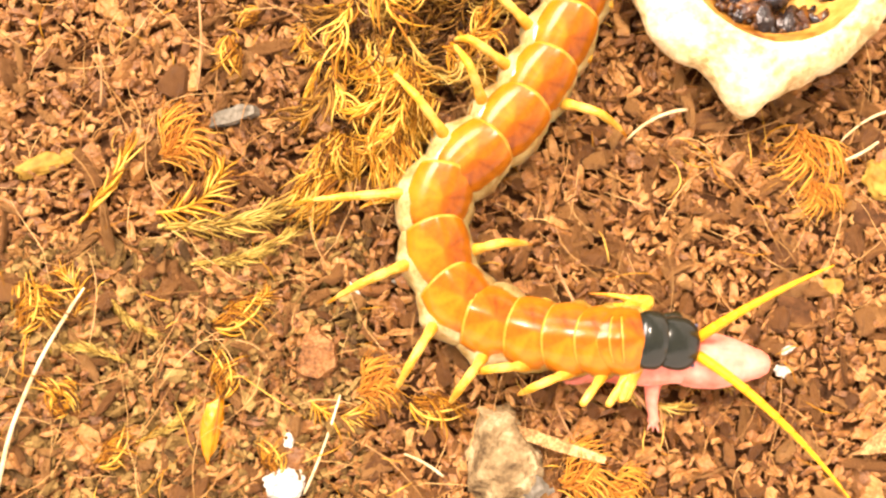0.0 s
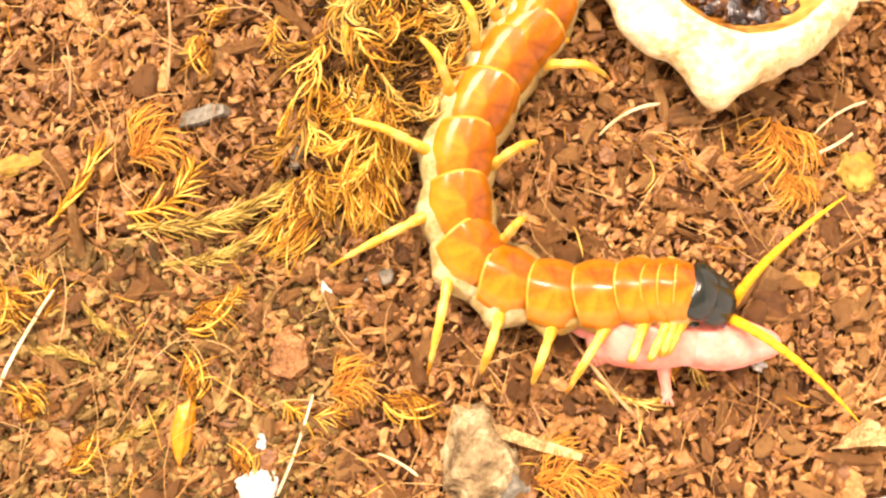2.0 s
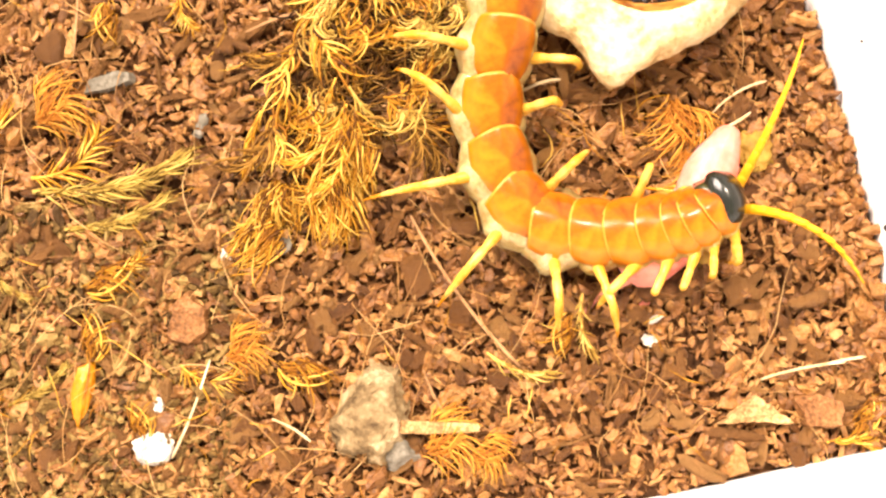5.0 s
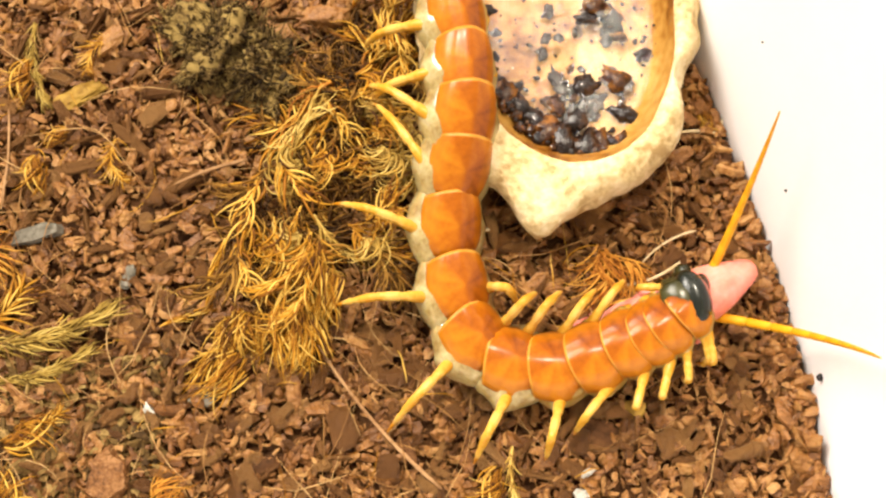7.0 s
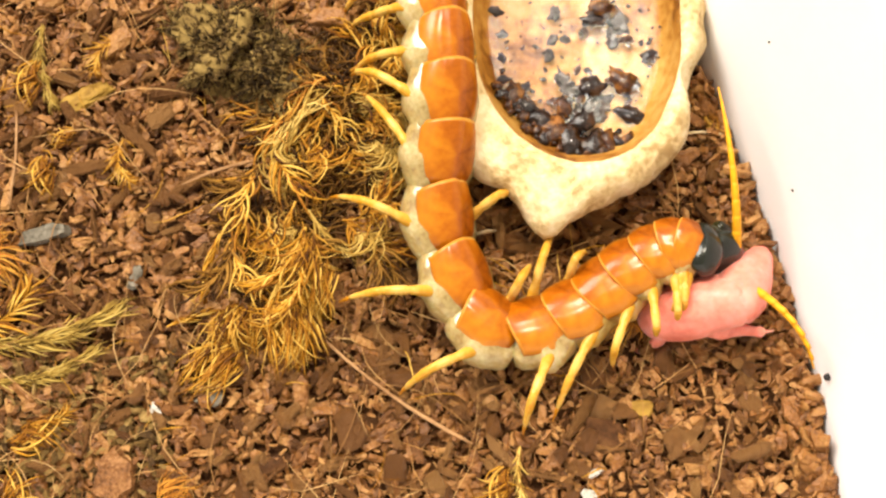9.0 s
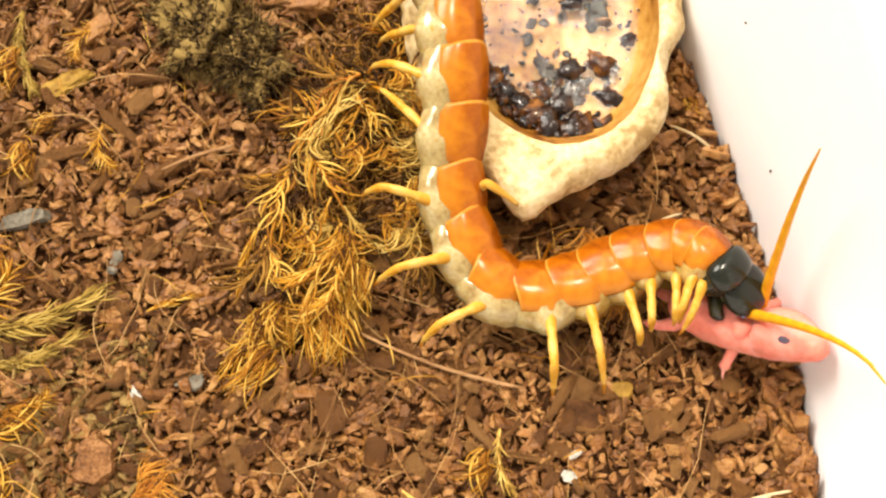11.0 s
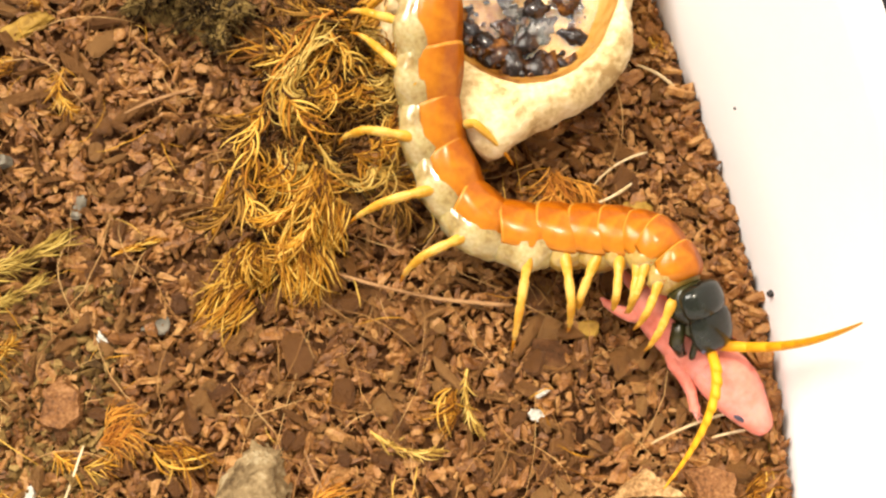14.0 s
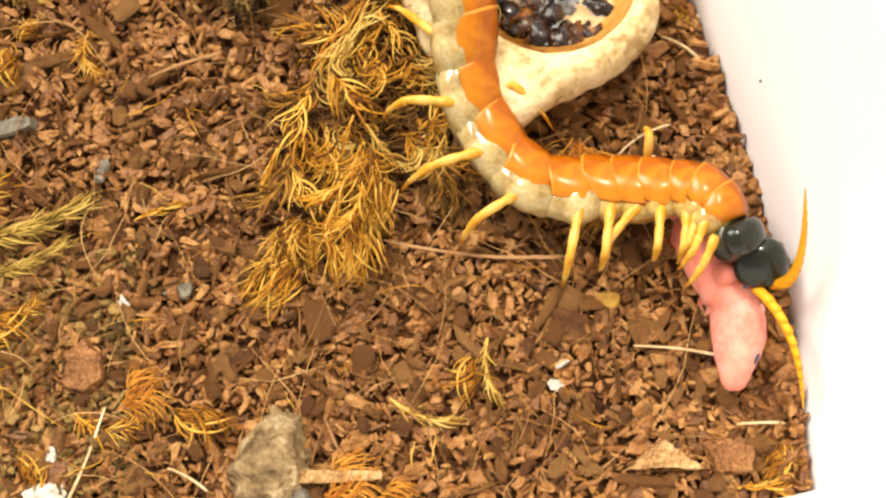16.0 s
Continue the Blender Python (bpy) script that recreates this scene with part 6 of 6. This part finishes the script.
def key(ob, rows):
    """Key a way, with rows between those that turn far."""
    out = [rows[0]]
    for (t0, a), (t1, b) in zip(rows, rows[1:]):
        qa, qb = a.to_quaternion(), b.to_quaternion()
        qb.make_compatible(qa)
        turn = math.degrees(2 * math.acos(max(-1.0, min(1.0, abs(qa.dot(qb))))))
        n = int(turn // 55)
        for j in range(1, n + 1):
            u = j / (n + 1)
            m = qa.slerp(qb, u).to_matrix().to_4x4()
            m.translation = a.translation.lerp(b.translation, u)
            out.append((t0 + (t1 - t0) * u, m))
        out.append((t1, b))
    walk(ob, out)


def motions():
    n = len(TIMES)
    for k, seg in SEGMENTS.items():
        key(seg, [(TIMES[i], frame_at(i, k)) for i in range(n)])
    key(NECK, [(TIMES[i], frame_at(i, 0.75)) for i in range(n)])
    heads = []
    for i in range(n):
        pts = spine(i)
        m = frame_at(i, 0.2) @ pose(0, 0, 0, min(8.0, max(0.0, roll_at(TIMES[i], 0) - 22) * 0.8) + ease(TIMES[i], [(0, 0), (8, 0), (8.5, 20), (9, 35), (11.5, 0), (15.5, 0), (16, 40)]), 0, 0)
        tip, base = pts[0][1], spline(pts, 0.75)
        f = tip - base
        up = m.to_3x3() @ Vector((0, 0, 1))
        h = aim(base.lerp(tip, 0.58) - up * 0.0022, f, up)
        heads.append(h)
    key(HEAD_OB, [(TIMES[i], heads[i]) for i in range(n)])
    for which, mid, tip, side in (("A", FEELER_A_MID, FEELER_A_TIP, 1), ("B", FEELER_B_MID, FEELER_B_TIP, -1)):
        rows = [[] for _ in range(LINKS)]
        for i in range(n):
            p0 = heads[i] @ (Vector((3.6, 1.3 * side, 0.3)) * MM)
            p2, p4 = place(mid, i), place(tip, i)
            fine = [p0 * (2 * u * u - 3 * u + 1) + p2 * (4 * u - 4 * u * u) + p4 * (2 * u * u - u) for u in (j / 40 for j in range(41))]
            run = [0.0]
            for a, b in zip(fine, fine[1:]):
                run.append(run[-1] + (b - a).length)
            for k in range(LINKS):
                s0 = run[-1] * k / LINKS
                s1 = run[-1] * (k + 1) / LINKS
                a, b = [Vector([float(np.interp(s, run, [q[c] for q in fine])) for c in range(3)]) for s in (s0, s1)]
                rows[k].append((TIMES[i], aim(a, b - a, Vector((0.05, 0.1, 1)))))
        for k in range(LINKS):
            key(FEELERS[which][k], unrolled(rows[k]))
    for (k, side), (thigh, shin, sc) in LEGS.items():
        up_rows, low_rows = [], []
        for i in range(n):
            m = frame_at(i, k if k > 1 else 1.2)
            hip = m @ (Vector((0.5, side * (5.0 if k > 3 else 4.0), -4.8)) * MM)
            lean = (Vector((0, 0, 1)) + (m.to_3x3() @ Vector((0, 0, 1))) * 0.4).normalized()
            if side > 0 and k <= 5:
                lean = (m.to_3x3() @ Vector((0, 0.55, -1) if (TIMES[i] < 1.8 or 4 < TIMES[i] < 7.8) and k % 2 else (0, 0.1, -1))).normalized()
            foot = foot_of(i, k, side, m)
            near = foot - m.translation
            if side > 0 and k > 5 and Vector((near.x, near.y)).length < 0.0075:
                lean = (m.to_3x3() @ Vector((-0.4, -0.3, -1))).normalized()
            a, b = bent_leg(hip, foot, lean, sc)
            up_rows.append((TIMES[i], a))
            low_rows.append((TIMES[i], b))
        key(thigh, up_rows)
        key(shin, low_rows)
    body = [mouse_pose(i) for i in range(n)]
    key(MOUSE, [(TIMES[i], body[i][0]) for i in range(n)])
    key(MOUSE_HEAD, [(TIMES[i], body[i][1]) for i in range(n)])
    for side in (-1, 1):
        rows = []
        for i in range(n):
            trunk = body[i][0]
            hip = Vector((-2.5, 3.4 * side, -1.2)) * MM
            way = trunk.inverted() @ place(FOREPAW, i) - hip if side < 0 else Vector((-1, 0.05, -0.15)).lerp(Vector((0.6, 1, -0.35)), ease(TIMES[i], [(9, 0), (11.5, 1)]))
            if side < 0 and way.length < 0.0098:
                hip = hip + way - way.normalized() * 0.0098
            rows.append((TIMES[i], aim(hip, way, Vector((0, 0, 1)))))
        key(FORELEGS[side], unrolled(rows))
    # loose pieces pushed by the feet and the prey
    walk(TWIG_LONG, [(t, pose(x * MM, y * MM, 0, 0, 0, rz)) for t, x, y, rz in (
        (0, -1.5, -35.5, -47), (3.2, -1.5, -35.5, -47), (5.3, -3.4, -31.9, -44), (5.5, -3.4, -31.9, -44), (6.5, -5.6, -28.4, -44), (7.5, -5.0, -26.0, -30), (8, -4.2, -23.2, -25.5), (9, -4.2, -23.2, -25.5),
        (11.5, 7.0, -20.4, -6), (12.5, 7.6, -20.0, -3.7), (14.5, 8.8, -19.1, -1), (15.5, 11.0, -18.6, 2), (16, 14.2, -18.0, 5))])
    walk(TWIG_THICK, [(t, pose(x * MM, y * MM, 0.0012, 0, 0, rz)) for t, x, y, rz in ((0, -12.0, -50.8, -18), (3.2, -12.0, -50.8, -18), (5.3, -11.0, -54.2, 1.2), (16, -11.0, -54.2, 1.2))])
    walk(BARK_CHUNK, [(t, pose(x * MM, y * MM, 0.0010, 0, ry, rz)) for t, x, y, ry, rz in ((0, -18.6, -53.2, 4, 24), (3.2, -18.6, -53.2, 4, 24), (5.3, -18.1, -51.6, 0, 0), (16, -18.1, -51.6, 0, 0))])
    walk(STRAW_PUSHED, [(t, pose(x * MM, y * MM, 0, 0, 0, rz)) for t, x, y, rz in ((0, 50.8, -44.8, 0), (13.5, 50.8, -44.8, 0), (14, 50.8, -42.5, 8), (14.5, 51.0, -40.0, 15), (15, 49.5, -38, 4), (16, 45.8, -34.7, -19))])
    walk(STRAW_CORNER, [(t, pose(x * MM, y * MM, 0, 0, 0, rz)) for t, x, y, rz in ((0, 57.3, -43.2, 0), (13.5, 57.3, -43.2, 0), (14.5, 57.8, -44.0, 0), (16, 58.5, -46.2, -10))])
    walk(STRAW_DISH, [(t, pose(x * MM, y * MM, 0, 0, 0, rz)) for t, x, y, rz in ((0, 46.9, 19.3, 0), (9.2, 46.9, 19.3, 0), (11.3, 49.0, 15.3, -36), (16, 49.0, 15.3, -36))])
    # the moss clump is dragged along by the feet caught in it
    key(CLUMP, [(t, pose(dx * MM, dy * MM, 0)) for t, dx, dy in (
        (0, -15.2, 9.0), (1.5, -13.6, 6.3), (2, -14.7, 2.4), (3, -9.7, 2.3), (5.5, -3.8, -5.4), (6, -4.2, 2.3), (6.5, -0.4, 0.6), (7, 2.1, -0.9), (8, 0.2, 0.7), (9, 0.0, 0.0), (11.5, 10.5, -2.3), (12.5, 10.8, -1.5), (14.5, 10.8, -1.8), (15, 12.0, -2.9), (15.5, 12.8, -2.6), (16, 14.7, -3.7))])


motions()
